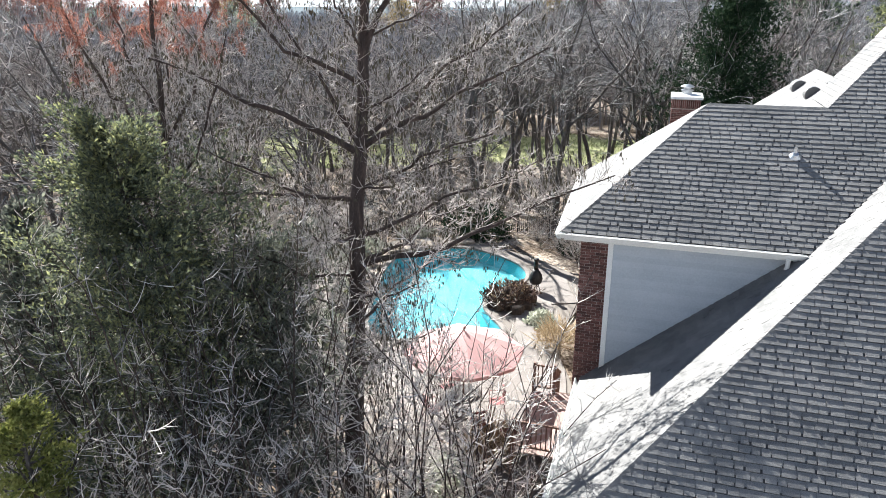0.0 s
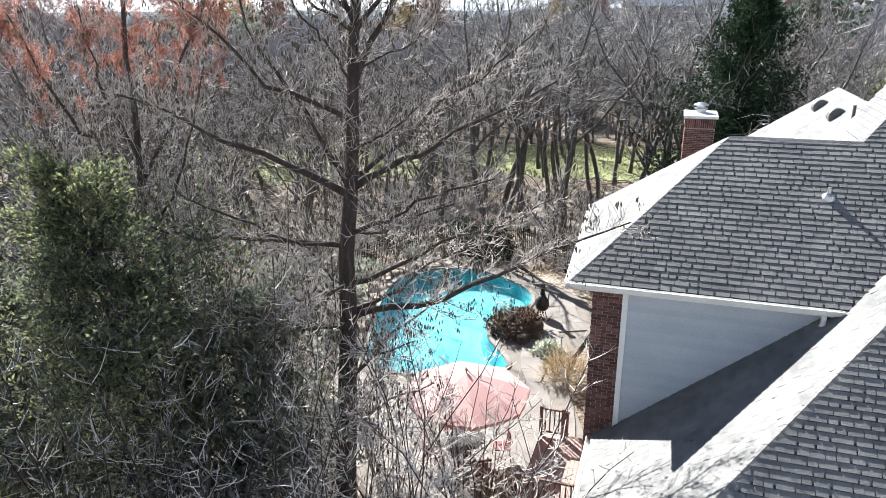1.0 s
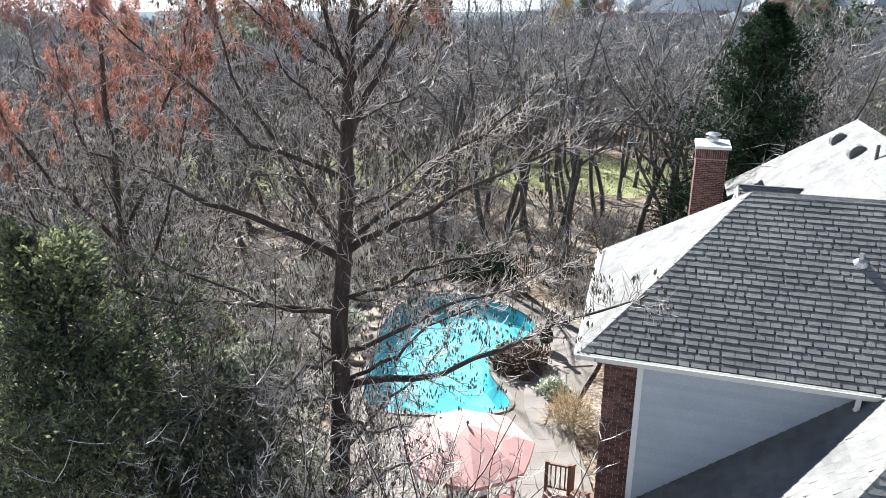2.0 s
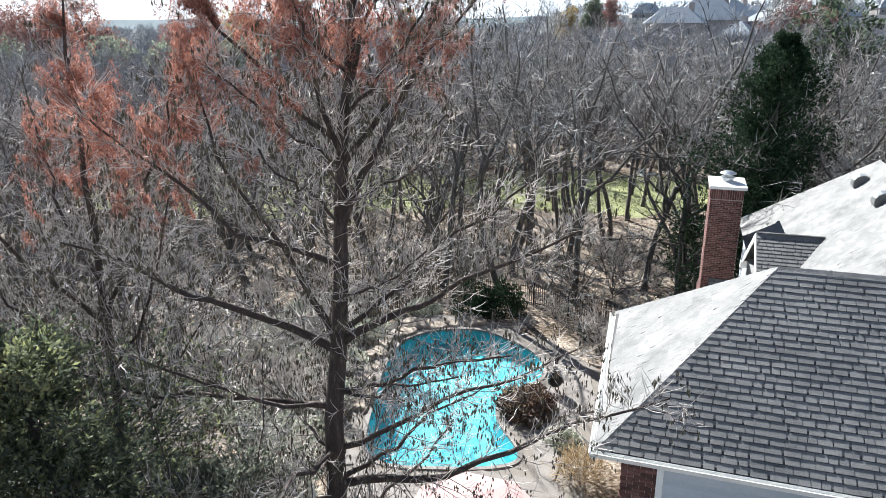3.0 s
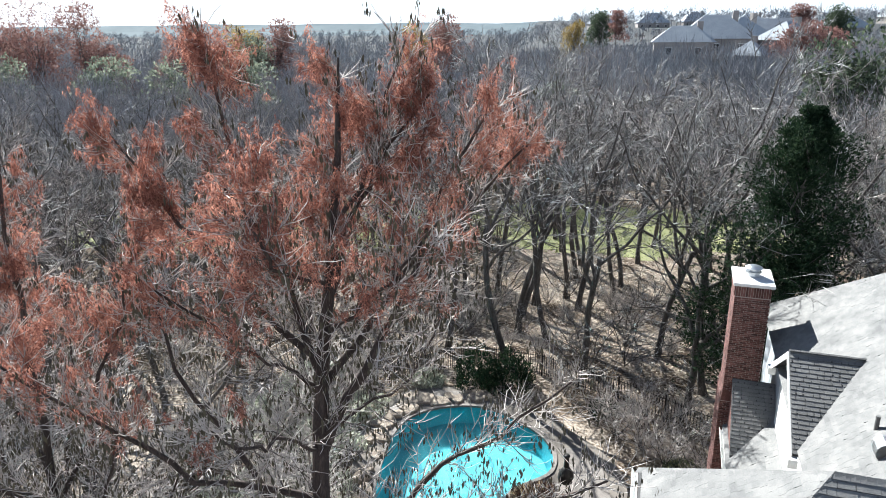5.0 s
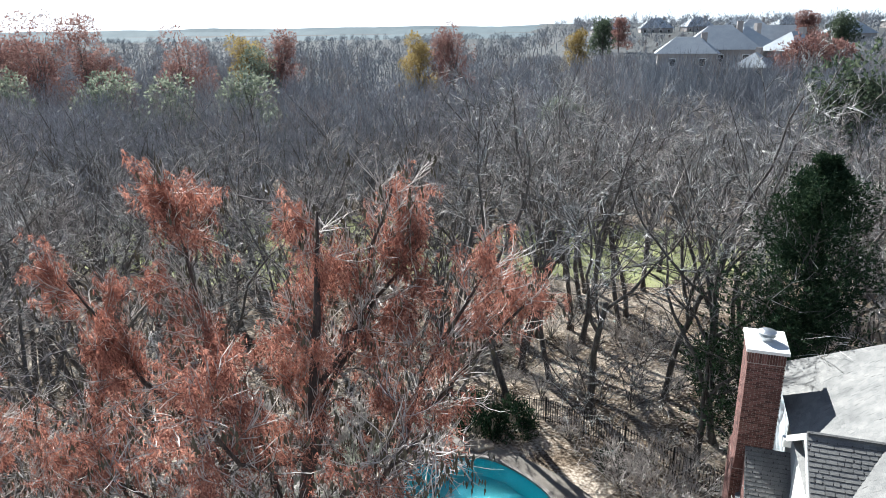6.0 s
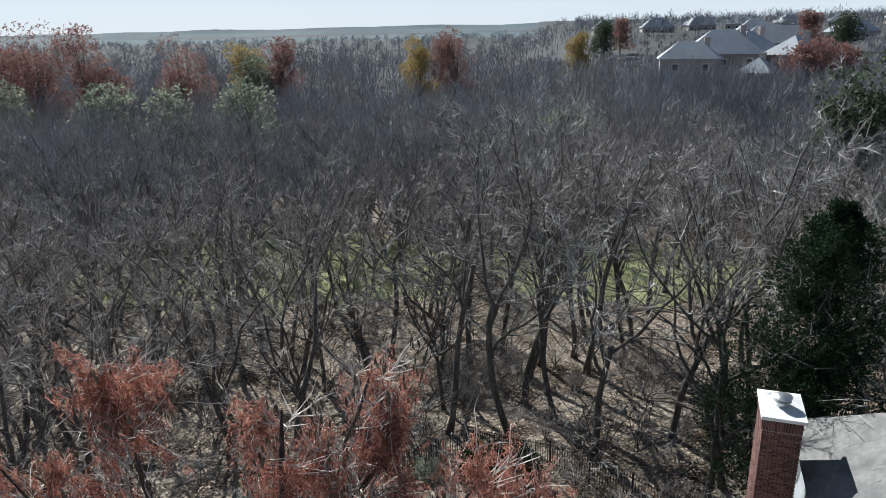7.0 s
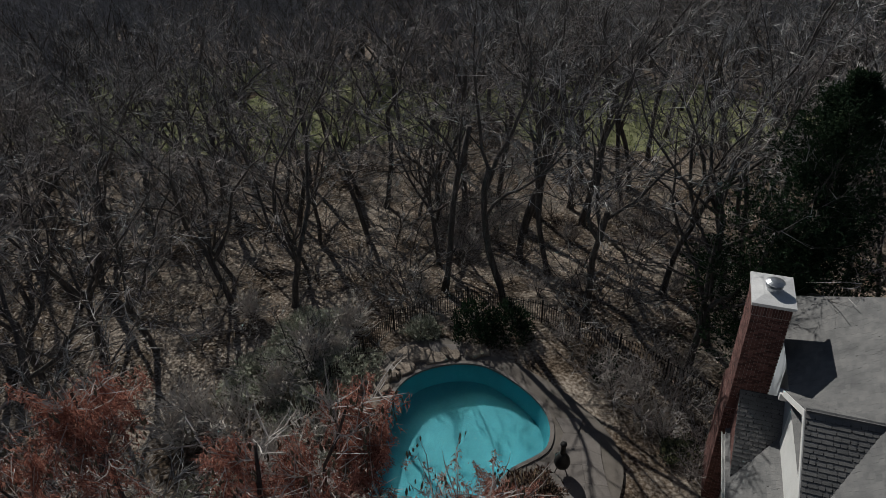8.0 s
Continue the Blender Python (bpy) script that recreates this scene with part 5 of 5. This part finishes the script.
def dead_leaf_bushes():
    """Low bare understorey between pool and wood."""
    kinds = []
    for k in range(4):
        tr, cr, _ = bare_tree(500 + k, 3.2, 0.3, 6, 5, 4, 3, r=0.03, fork_at=0.08, twig_r=0.011, twig_len=0.6, lift=0.0, spread=0.9)
        t = tagged(new("bare_bush"), "tangled leafless understorey bush", "bush", "bare bushes of the wood")
        part("stem", tr, BARK, t, smooth=True)
        part("crown", cr, TWIG if k else PALE_TWIG, t)
        kinds.append([t, False])
    rng = random.Random(51)
    for _ in range(90):
        y = 33 + 40 * rng.random() ** 1.4
        x = rng.uniform(-24, 14)
        if (-7 < x < 5.5 and y < 37) or (5 < x < 9 and y < 36) or lawn_mask(x, y) < 1.0 or (4 < x < 10 and y < 48 and rng.random() < 0.6):
            continue
        k = rng.randrange(4)
        m = pose(x, y, ground_z(x, y), 0, 0, rng.uniform(0, 360)) @ Matrix.Scale(rng.uniform(0.6, 1.25), 4)
        if kinds[k][1]:
            copy_thing(kinds[k][0], m)
        else:
            kinds[k][1], kinds[k][0].matrix_basis = True, m


dead_leaf_bushes()


def yard_tangle():
    """Low leafless bushes with pale twigs beside the pool, in the bed and along the fence."""
    kinds = []
    for k in range(4):
        stem, twig = arc_shrub(540 + k, (2.4, 1.8, 2.8, 1.4)[k], 1.7, 7, 15 if k < 2 else 22, 0.012 if k < 2 else 0.016, 0.8)
        t = tagged(new("bare_bush"), "tangled leafless bush with pale arching twigs", "bush", "pale bushes beside the pool")
        part("stem", stem, BARK, t)
        part("crown", twig, PALE_TWIG if k > 1 else CYP_TWIG, t)
        kinds.append([t, False])
    rng = random.Random(52)
    spots = [(3.9, 34.4), (4.6, 33.2), (5.2, 34.3), (5.6, 32.2), (6.3, 31.2), (6.0, 33.4), (7.2, 32.6), (7.6, 34.6), (6.8, 36.0), (2.6, 36.6), (7.8, 30.6), (7.0, 29.2)]
    spots += [(rng.uniform(-14, -6.6), rng.uniform(19, 38)) for _ in range(30)] + [(rng.uniform(-6, 12), rng.uniform(39.5, 52)) for _ in range(26)]
    for x, y in spots:
        k = rng.randrange(2) + (2 if x < -6 and y < 39 else 0)
        m = pose(x, y, ground_z(x, y), 0, 0, rng.uniform(0, 360)) @ Matrix.Scale(rng.uniform(0.7, 1.2), 4)
        if kinds[k][1]:
            copy_thing(kinds[k][0], m)
        else:
            kinds[k][1], kinds[k][0].matrix_basis = True, m


yard_tangle()


def fallen_log():
    """A pale cut trunk that lies beside the flat rocks."""
    rng = random.Random(61)
    pts, rad = sprout(rng, Vector((-7.7, 33.0, 0.06)), Vector((1, 0.02, 0.02)), 1.6, 0.09, 0.075, 7, 0.03, 0.0)
    tagged(part("fallen_log", Soup().tube(pts, rad, 9), PALE_TWIG), "pale bare log lying beside the pool rocks", "log")


fallen_log()


def chiminea(x, y):
    c = tagged(new("chiminea"), "black cast-iron chiminea fire pot on the pool deck", "fire pot")
    c.matrix_basis = pose(x, y, 0.02, 0, 0, 200)
    part("bowl", lathe([(0.16, 0.28), (0.27, 0.38), (0.31, 0.55), (0.27, 0.74), (0.17, 0.90), (0.11, 1.0)], 18), DARK_METAL, c, smooth=True)
    part("neck", lathe([(0.11, 0.99), (0.09, 1.2), (0.10, 1.42), (0.13, 1.45), (0.12, 1.5)], 14), DARK_METAL, c, smooth=True)
    part("mouth", Soup().box((-0.13, -0.335, 0.42), (0.13, -0.24, 0.45)).box((-0.13, -0.335, 0.66), (0.13, -0.2, 0.69)).box((-0.15, -0.33, 0.42), (-0.12, -0.22, 0.69)).box((0.12, -0.33, 0.42), (0.15, -0.22, 0.69)), DARK_METAL, c)
    for k in range(3):
        a = k * 2.094
        part("leg", Soup().tube([Vector((0.14 * math.cos(a), 0.14 * math.sin(a), 0.33)), Vector((0.24 * math.cos(a), 0.24 * math.sin(a), 0.1)), Vector((0.26 * math.cos(a), 0.26 * math.sin(a), 0.0))], [0.02, 0.018, 0.022], 6), DARK_METAL, c)


chiminea(2.25, 29.0)


def iron_fence(pts, label):
    """Slim pickets between posts, along a line of ground points."""
    f = tagged(new("fence"), label, "fence")
    a0 = Vector(pts[0])
    f.matrix_basis = pose(a0.x, a0.y, ground_z(a0.x, a0.y))
    zero = ground_z(a0.x, a0.y)
    picket = Soup().box((-0.011, -0.011, 0.08), (0.011, 0.011, 1.25)).mesh("picket", DARK_METAL)
    post = Soup().box((-0.03, -0.03, -0.1), (0.03, 0.03, 1.35)).mesh("post", DARK_METAL)
    for p, q in zip(pts, pts[1:]):
        p, q = Vector(p), Vector(q)
        L = (q - p).length
        n = max(1, round(L / 2.2))
        turn = math.degrees(math.atan2(q.y - p.y, q.x - p.x))
        for i in range(n + 1):
            g = p.lerp(q, i / n)
            part("post", post, None, f, at=pose(g.x - a0.x, g.y - a0.y, ground_z(g.x, g.y) - zero, 0, 0, turn))
        for i in range(n):
            g, h = p.lerp(q, i / n), p.lerp(q, (i + 1) / n)
            zg, zh = ground_z(g.x, g.y) - zero, ground_z(h.x, h.y) - zero
            for hh in (0.2, 1.12):
                part("rail", Soup().tube([Vector((g.x - a0.x, g.y - a0.y, zg + hh)), Vector((h.x - a0.x, h.y - a0.y, zh + hh))], [0.018, 0.018], 4), DARK_METAL, f)
            m = 16
            for k in range(1, m):
                w = g.lerp(h, k / m)
                part("picket", picket, None, f, at=pose(w.x - a0.x, w.y - a0.y, zg + (zh - zg) * k / m, 0, 0, turn))


iron_fence([(-8.2, 28.5), (-7.6, 32.7), (-5.6, 36.9), (-2.2, 39.0), (1.5, 38.2), (5.0, 36.0), (8.7, 33.0)], "black iron picket fence round the pool yard")


def wood_deck():
    """A raised landing by the wing with a railing and steps down to the patio."""
    d = tagged(new("wooden_deck"), "weathered brown wooden deck with railing and steps", "deck")
    d.matrix_basis = TURN @ pose(-1.3, 16.8, 0)
    for k in range(13):
        part("board", Soup().box((-0.75 + k * 0.115, -1.6, 0.96), (-0.75 + k * 0.115 + 0.105, 1.7, 1.0)), DECKING, d)
    for x in (-0.72, 0.68):
        part("beam", Soup().box((x - 0.04, -1.6, 0.76), (x + 0.04, 1.7, 0.955)), WOOD, d)
    for x, y in ((-0.72, -1.55), (0.66, -1.55), (-0.72, 1.65), (-0.1, 1.65)):
        part("post", Soup().box((x - 0.045, y - 0.045, -0.1), (x + 0.045, y + 0.045, 1.95)), WOOD, d)
    for z in (1.12, 1.85):
        part("rail", Soup().box((-0.72, 1.62, z), (-0.1, 1.68, z + 0.05)), WOOD, d)
        part("rail", Soup().box((-0.72, -1.58, z), (0.7, -1.52, z + 0.05)), WOOD, d)
    bal = Soup().box((-0.018, -0.018, 1.15), (0.018, 0.018, 1.86)).mesh("baluster", WOOD)
    for k in range(4):
        part("baluster", bal, None, d, at=pose(-0.6 + k * 0.13, 1.65, 0))
    for k in range(10):
        part("baluster", bal, None, d, at=pose(-0.6 + k * 0.13, -1.55, 0))
    for k in range(5):
        part("step", Soup().box((-0.05, 1.72 + k * 0.28, 0.80 - k * 0.18), (0.66, 2.02 + k * 0.28, 0.84 - k * 0.18)), WOOD, d)
    for x in (-0.1, 0.7):
        part("stair_rail", Soup().tube([Vector((x, 1.65, 1.88)), Vector((x, 3.1, 0.95))], [0.04, 0.04], 4), WOOD, d)
        part("stringer", Soup().tube([Vector((x, 1.65, 0.85)), Vector((x, 3.1, 0.0))], [0.06, 0.06], 4), WOOD, d)
        for k in range(8):
            y = 1.75 + k * 0.17
            z = 1.88 - (y - 1.65) * 0.64
            part("baluster", Soup().box((x - 0.018, y - 0.018, z - 0.85), (x + 0.018, y + 0.018, z)), WOOD, d)


wood_deck()


def garden_chair(x, y, turn):
    c = tagged(new("garden_chair"), "dark red metal garden chair on the patio", "chair", "chairs round the garden table")
    c.matrix_basis = pose(x, y, 0.02, 0, 0, turn)
    part("seat", Soup().box((-0.23, -0.23, 0.42), (0.23, 0.23, 0.45)), CHAIR, c)
    b = Soup()
    for k in range(6):
        b.box((-0.21 + k * 0.075, 0.2, 0.5), (-0.18 + k * 0.075, 0.225, 0.86))
    b.box((-0.23, 0.195, 0.84), (0.23, 0.235, 0.9))
    part("backrest", b, CHAIR, c)
    for sx in (-1, 1):
        for sy in (-1, 1):
            part("leg", Soup().tube([Vector((sx * 0.2, sy * 0.2, 0.43)), Vector((sx * 0.23, sy * 0.24, 0))], [0.014, 0.014], 6), CHAIR, c)
        part("arm", Soup().tube([Vector((sx * 0.25, 0.2, 0.66)), Vector((sx * 0.26, -0.2, 0.66)), Vector((sx * 0.24, -0.22, 0.43))], [0.014] * 3, 6), CHAIR, c)
    return c


def umbrella(x, y, turn):
    """A market umbrella with eight canvas panels."""
    u = tagged(new("patio_umbrella"), "open patio umbrella with a faded pink canvas canopy", "umbrella")
    u.matrix_basis = pose(x, y, 0.02, 0, 0, turn)
    part("pole", Soup().tube([Vector((0, 0, 0.1)), Vector((0, 0, 2.95))], [0.025, 0.022], 10), WOOD, u)
    part("base", lathe([(0.28, 0), (0.28, 0.05), (0.08, 0.09), (0.05, 0.2)], 16), DARK_METAL, u)
    part("finial", lathe([(0.02, 2.93), (0.045, 2.97), (0.03, 3.02), (0.005, 3.05)], 10), WOOD, u)
    R, top, low = 1.85, 2.9, 2.28
    for k in range(8):
        a, b = k * math.pi / 4, (k + 1) * math.pi / 4
        s, n = Soup(), 5
        for i in range(n + 1):
            f = i / n
            for w in (0.0, 0.5, 1.0):
                ang = a + (b - a) * w
                rr = R * f * (1 if w != 0.5 else 0.935)
                s.v.append(Vector((rr * math.cos(ang), rr * math.sin(ang), top + (low - top) * f ** 1.15 - (0.03 * f if w == 0.5 else 0))))
        for i in range(n):
            for w in range(2):
                p = i * 3 + w
                s.f.append((p, p + 3, p + 4, p + 1))
        # hem that hangs from the rim
        m = len(s.v)
        s.v += [s.v[n * 3 + w] + Vector((0, 0, -0.10)) for w in range(3)]
        s.f += [(n * 3 + w, m + w, m + w + 1, n * 3 + w + 1) for w in range(2)]
        part("panel", s, CANVAS, u)
        part("rib", Soup().tube([Vector((0, 0, top - 0.03)), Vector((R * math.cos(a), R * math.sin(a), low - 0.03))], [0.012, 0.01], 5), WOOD, u)
        part("strut", Soup().tube([Vector((0, 0, 2.05)), Vector((R * 0.55 * math.cos(a), R * 0.55 * math.sin(a), 2.52))], [0.009, 0.009], 5), WOOD, u)


umbrella(-0.3, 18.45, 10)
CHAIR = mat("red_metal_paint", stops((0.10, 0.02, 0.02), (0.20, 0.05, 0.045)), 6, 0.5, 0.1, 40)
for x, y, a in ((-1.25, 18.0, 115), (-0.9, 19.4, 40), (0.75, 18.6, -80), (0.2, 17.4, 200), (1.2, 16.9, 215)):
    garden_chair(x, y, a)
tb = tagged(new("garden_table"), "round dark metal garden table on the patio", "table")
tb.matrix_basis = pose(-0.3, 18.45, 0.02)
part("tabletop", lathe([(0.56, 0.70), (0.58, 0.72), (0.56, 0.74)], 24), DARK_METAL, tb)
part("pedestal", lathe([(0.3, 0), (0.28, 0.03), (0.04, 0.08), (0.035, 0.70)], 12), DARK_METAL, tb)


# ---- distance ----
def leafy_tree(x, y, h, r, material, seed, label, leaf=0.6, n=6000, z=None):
    rng, tr, s = random.Random(seed), Soup(), Soup()
    pts, rad = sprout(rng, Vector((0, 0, -0.3)), Vector((0, 0, 1)), h * 0.75, h * 0.02, 0.05, 5, 0.05, 0.02)
    tr.tube(pts, rad, 6)
    lobes = []
    for _ in range(24):
        a, q = rng.uniform(0, 6.283), rng.random() ** 0.6
        zz = rng.uniform(0.18, 0.9)
        lobes.append((Vector((math.cos(a) * q * r * (1.15 - zz * 0.7), math.sin(a) * q * r * (1.15 - zz * 0.7), h * zz)), r * rng.uniform(0.32, 0.5)))
        lp, lr = sprout(rng, along(pts, min(0.95, zz * 0.7))[0], lobes[-1][0] - along(pts, min(0.95, zz * 0.7))[0], (lobes[-1][0] - along(pts, min(0.95, zz * 0.7))[0]).length, h * 0.006, 0.03, 3, 0.05, 0)
        tr.tube(lp, lr, 4, False)
    for _ in range(n // 4):
        c, q = rng.choice(lobes)
        d = Vector((rng.gauss(0, 1), rng.gauss(0, 1), rng.gauss(0, 1))).normalized()
        leaf_tuft(s, rng, c + d * q * rng.uniform(0.6, 1.05), (d + Vector((0, 0, 0.3))).normalized(), 4, leaf, 0, 0.5, 0.6)
    t = tagged(new("autumn_tree" if material in (AUTUMN, GOLD) else "leafy_tree"), label, "tree")
    t.matrix_basis = pose(x, y, ground_z(x, y) if z is None else z)
    part("trunk", tr, BARK, t, smooth=True)
    part("foliage", s, material, t)


for k, (x, y, top, r, m, lab) in enumerate((
        (-104, 150, 21.0, 8.5, AUTUMN, "large rust-red autumn tree above the wood"), (-94, 150, 21.3, 7.0, AUTUMN, "large rust-red autumn tree above the wood"), (-112, 152, 17, 7, AUTUMN, "rust-red autumn tree above the wood"),
        (-87, 148, 13.5, 5.0, AUTUMN, "rust-red autumn tree above the wood"), (-82, 170, 18.5, 7.5, AUTUMN, "rust-orange autumn tree above the wood"), (-67, 172, 16.5, 5.5, GOLD, "yellow autumn tree above the wood"),
        (-58, 170, 18.5, 5.0, AUTUMN, "dark red autumn tree above the wood"), (-20, 190, 19.6, 6.5, AUTUMN, "red autumn tree above the wood"), (-29, 192, 16.5, 5, GOLD, "golden autumn tree above the wood"),
        (44, 131, 16.3, 4.8, AUTUMN, "bright red autumn tree beside far houses"), (48.5, 132, 16.0, 3.8, AUTUMN, "bright red autumn tree beside far houses"), (12, 205, 17.5, 3.5, GOLD, "yellow tree by far houses"),
        (22, 240, 19.5, 4.5, FAR_GREEN, "dark green tree by far houses"), (28, 250, 20, 3.5, AUTUMN, "red tree by far houses"), (80, 235, 21.5, 4, AUTUMN, "russet tree on the far rise"), (92, 240, 21.0, 5, FAR_GREEN, "green tree on the far rise"))):
    z = ground_z(x, y)
    leafy_tree(x, y, top - z, r, m, 700 + k, lab, 0.44, min(11000, int(260 * r * r) + 2400))
leafy_tree(31.0, 80, 17.4, 5.6, FAR_GREEN, 731, "dark green live oak at the wood's edge", 0.5, 9000, z=ground_z(31.0, 80))
leafy_tree(27.5, 62, 9.5, 3.6, FAR_GREEN, 732, "dark green live oak at the wood's edge", 0.45, 4000)


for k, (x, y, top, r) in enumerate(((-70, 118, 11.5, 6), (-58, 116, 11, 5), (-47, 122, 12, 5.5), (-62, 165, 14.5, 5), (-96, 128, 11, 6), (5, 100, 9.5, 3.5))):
    leafy_tree(x, y, top - ground_z(x, y), r, HAZE_GREEN, 760 + k, "haze-paled green tree standing in the bare wood", 0.6, 3000)


def far_house(x, y, w, d, eave, rise, turn, seed, label="grey-roofed brick house among trees", z=None):
    """A hipped house with windows and a chimney."""
    h = tagged(new("house"), label, "house")
    h.matrix_basis = pose(x, y, ground_z(x, y) if z is None else z, 0, 0, turn)
    part("wall", Soup().box((-w / 2, -d / 2, -1.5), (w / 2, d / 2, eave)), HAZE_WALL, h)
    s, o = Soup(), 0.5
    s.v = [Vector(v) for v in ((-w / 2 - o, -d / 2 - o, eave), (w / 2 + o, -d / 2 - o, eave), (w / 2 + o, d / 2 + o, eave), (-w / 2 - o, d / 2 + o, eave), (-w / 2 + d / 2, 0, eave + rise), (w / 2 - d / 2, 0, eave + rise))]
    s.f = [(0, 1, 5, 4), (1, 2, 5), (2, 3, 4, 5), (3, 0, 4), (3, 2, 1, 0)]
    part("roof", s, HAZE_ROOF, h)
    n = max(2, int(w / 3.5))
    for k in range(n):
        cx = -w / 2 + w * (k + 0.5) / n
        win = part("window", Soup().box((cx - 0.6, -d / 2 - 0.06, eave - 2.2), (cx + 0.6, -d / 2 - 0.003, eave - 0.8)), TRIM, h)
        part("pane", Soup().box((cx - 0.5, -d / 2 - 0.08, eave - 2.1), (cx + 0.5, -d / 2 - 0.065, eave - 0.9)), DARK_METAL, win)
    part("chimney", Soup().box((w * 0.22, -0.4, eave + rise * 0.3), (w * 0.22 + 1.0, 0.5, eave + rise + 0.7)), HAZE_WALL, h)


for k, (x, y, w, d, zr, turn) in enumerate(((27.5, 141, 10, 6, 15.8, -8), (34.5, 148, 13, 9, 17.6, -8), (40.5, 153, 9, 8, 17.2, 20), (37.0, 133, 6.0, 5.0, 13.4, 60), (47, 146, 9, 7, 16.4, 40), (75, 245, 24, 11, 15.6, -12),
                                             (60, 380, 15, 10, 18.0, 0), (84, 400, 14, 10, 18.5, 10), (110, 420, 15, 10, 18.8, -15), (138, 430, 14, 9, 19.2, 15), (170, 440, 16, 10, 20.4, -20), (205, 450, 16, 10, 21.5, 10), (232, 455, 17, 11, 22.0, 5),
                                             (36, 390, 13, 9, 16.8, 10), (118, 300, 17, 10, 16.5, 25), (92, 330, 14, 10, 16.0, -10))):
    z = ground_z(x, y)
    rise = d * 0.46
    far_house(x, y, w, d, max(2.4, zr - z - rise), rise, turn, k, "grey-roofed brick house among distant trees")


def scrub():
    """Bare hedge trees in front of the distant houses."""
    rng, s = random.Random(14), Soup()
    for _ in range(800):
        x, y = rng.uniform(12, 62), rng.uniform(108, 136)
        z = ground_z(x, y)
        h = max(2.5, (14.5 - z) * rng.uniform(0.7, 1.0))
        for _ in range(22):
            a, e = rng.uniform(0, 6.283), rng.uniform(0.4, 1.5)
            p = Vector((x, y, z + h * rng.uniform(0.0, 0.5)))
            s.cone(p, p + Vector((math.cos(a) * math.cos(e), math.sin(a) * math.cos(e), math.sin(e))) * h * rng.uniform(0.4, 0.7), 0.05)
    tagged(part("hedge_wood", s, FAR_HAZE_CANOPY), "bare scrub trees before the distant houses", "scrub", kind="stuff")


scrub()


def ridge_line():
    """Far tree-covered land at the horizon, with haze painted into its colour."""
    s, rng = Soup(), random.Random(4)
    for y0, z0, amp in ((900, 6, 4), (1500, 9, 5), (2400, 12, 7)):
        n, half = 160, y0 * 0.95
        base = len(s.v)
        for k in range(n + 1):
            x = -half + 2 * half * k / n
            top = z0 + amp * noise.noise(Vector((x * 0.004, y0, 0))) + 1.5 * noise.noise(Vector((x * 0.03, y0, 0))) + 14 * smooth(0, half, x) * y0 / 2400
            s.v += [Vector((x, y0, -10)), Vector((x, y0 + 60, top))]
        s.f += [(base + 2 * k, base + 2 * k + 2, base + 2 * k + 3, base + 2 * k + 1) for k in range(n)]
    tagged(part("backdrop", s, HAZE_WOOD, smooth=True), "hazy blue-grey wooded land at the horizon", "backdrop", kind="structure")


# blue-grey tint of the air mixed into the wood's own colour
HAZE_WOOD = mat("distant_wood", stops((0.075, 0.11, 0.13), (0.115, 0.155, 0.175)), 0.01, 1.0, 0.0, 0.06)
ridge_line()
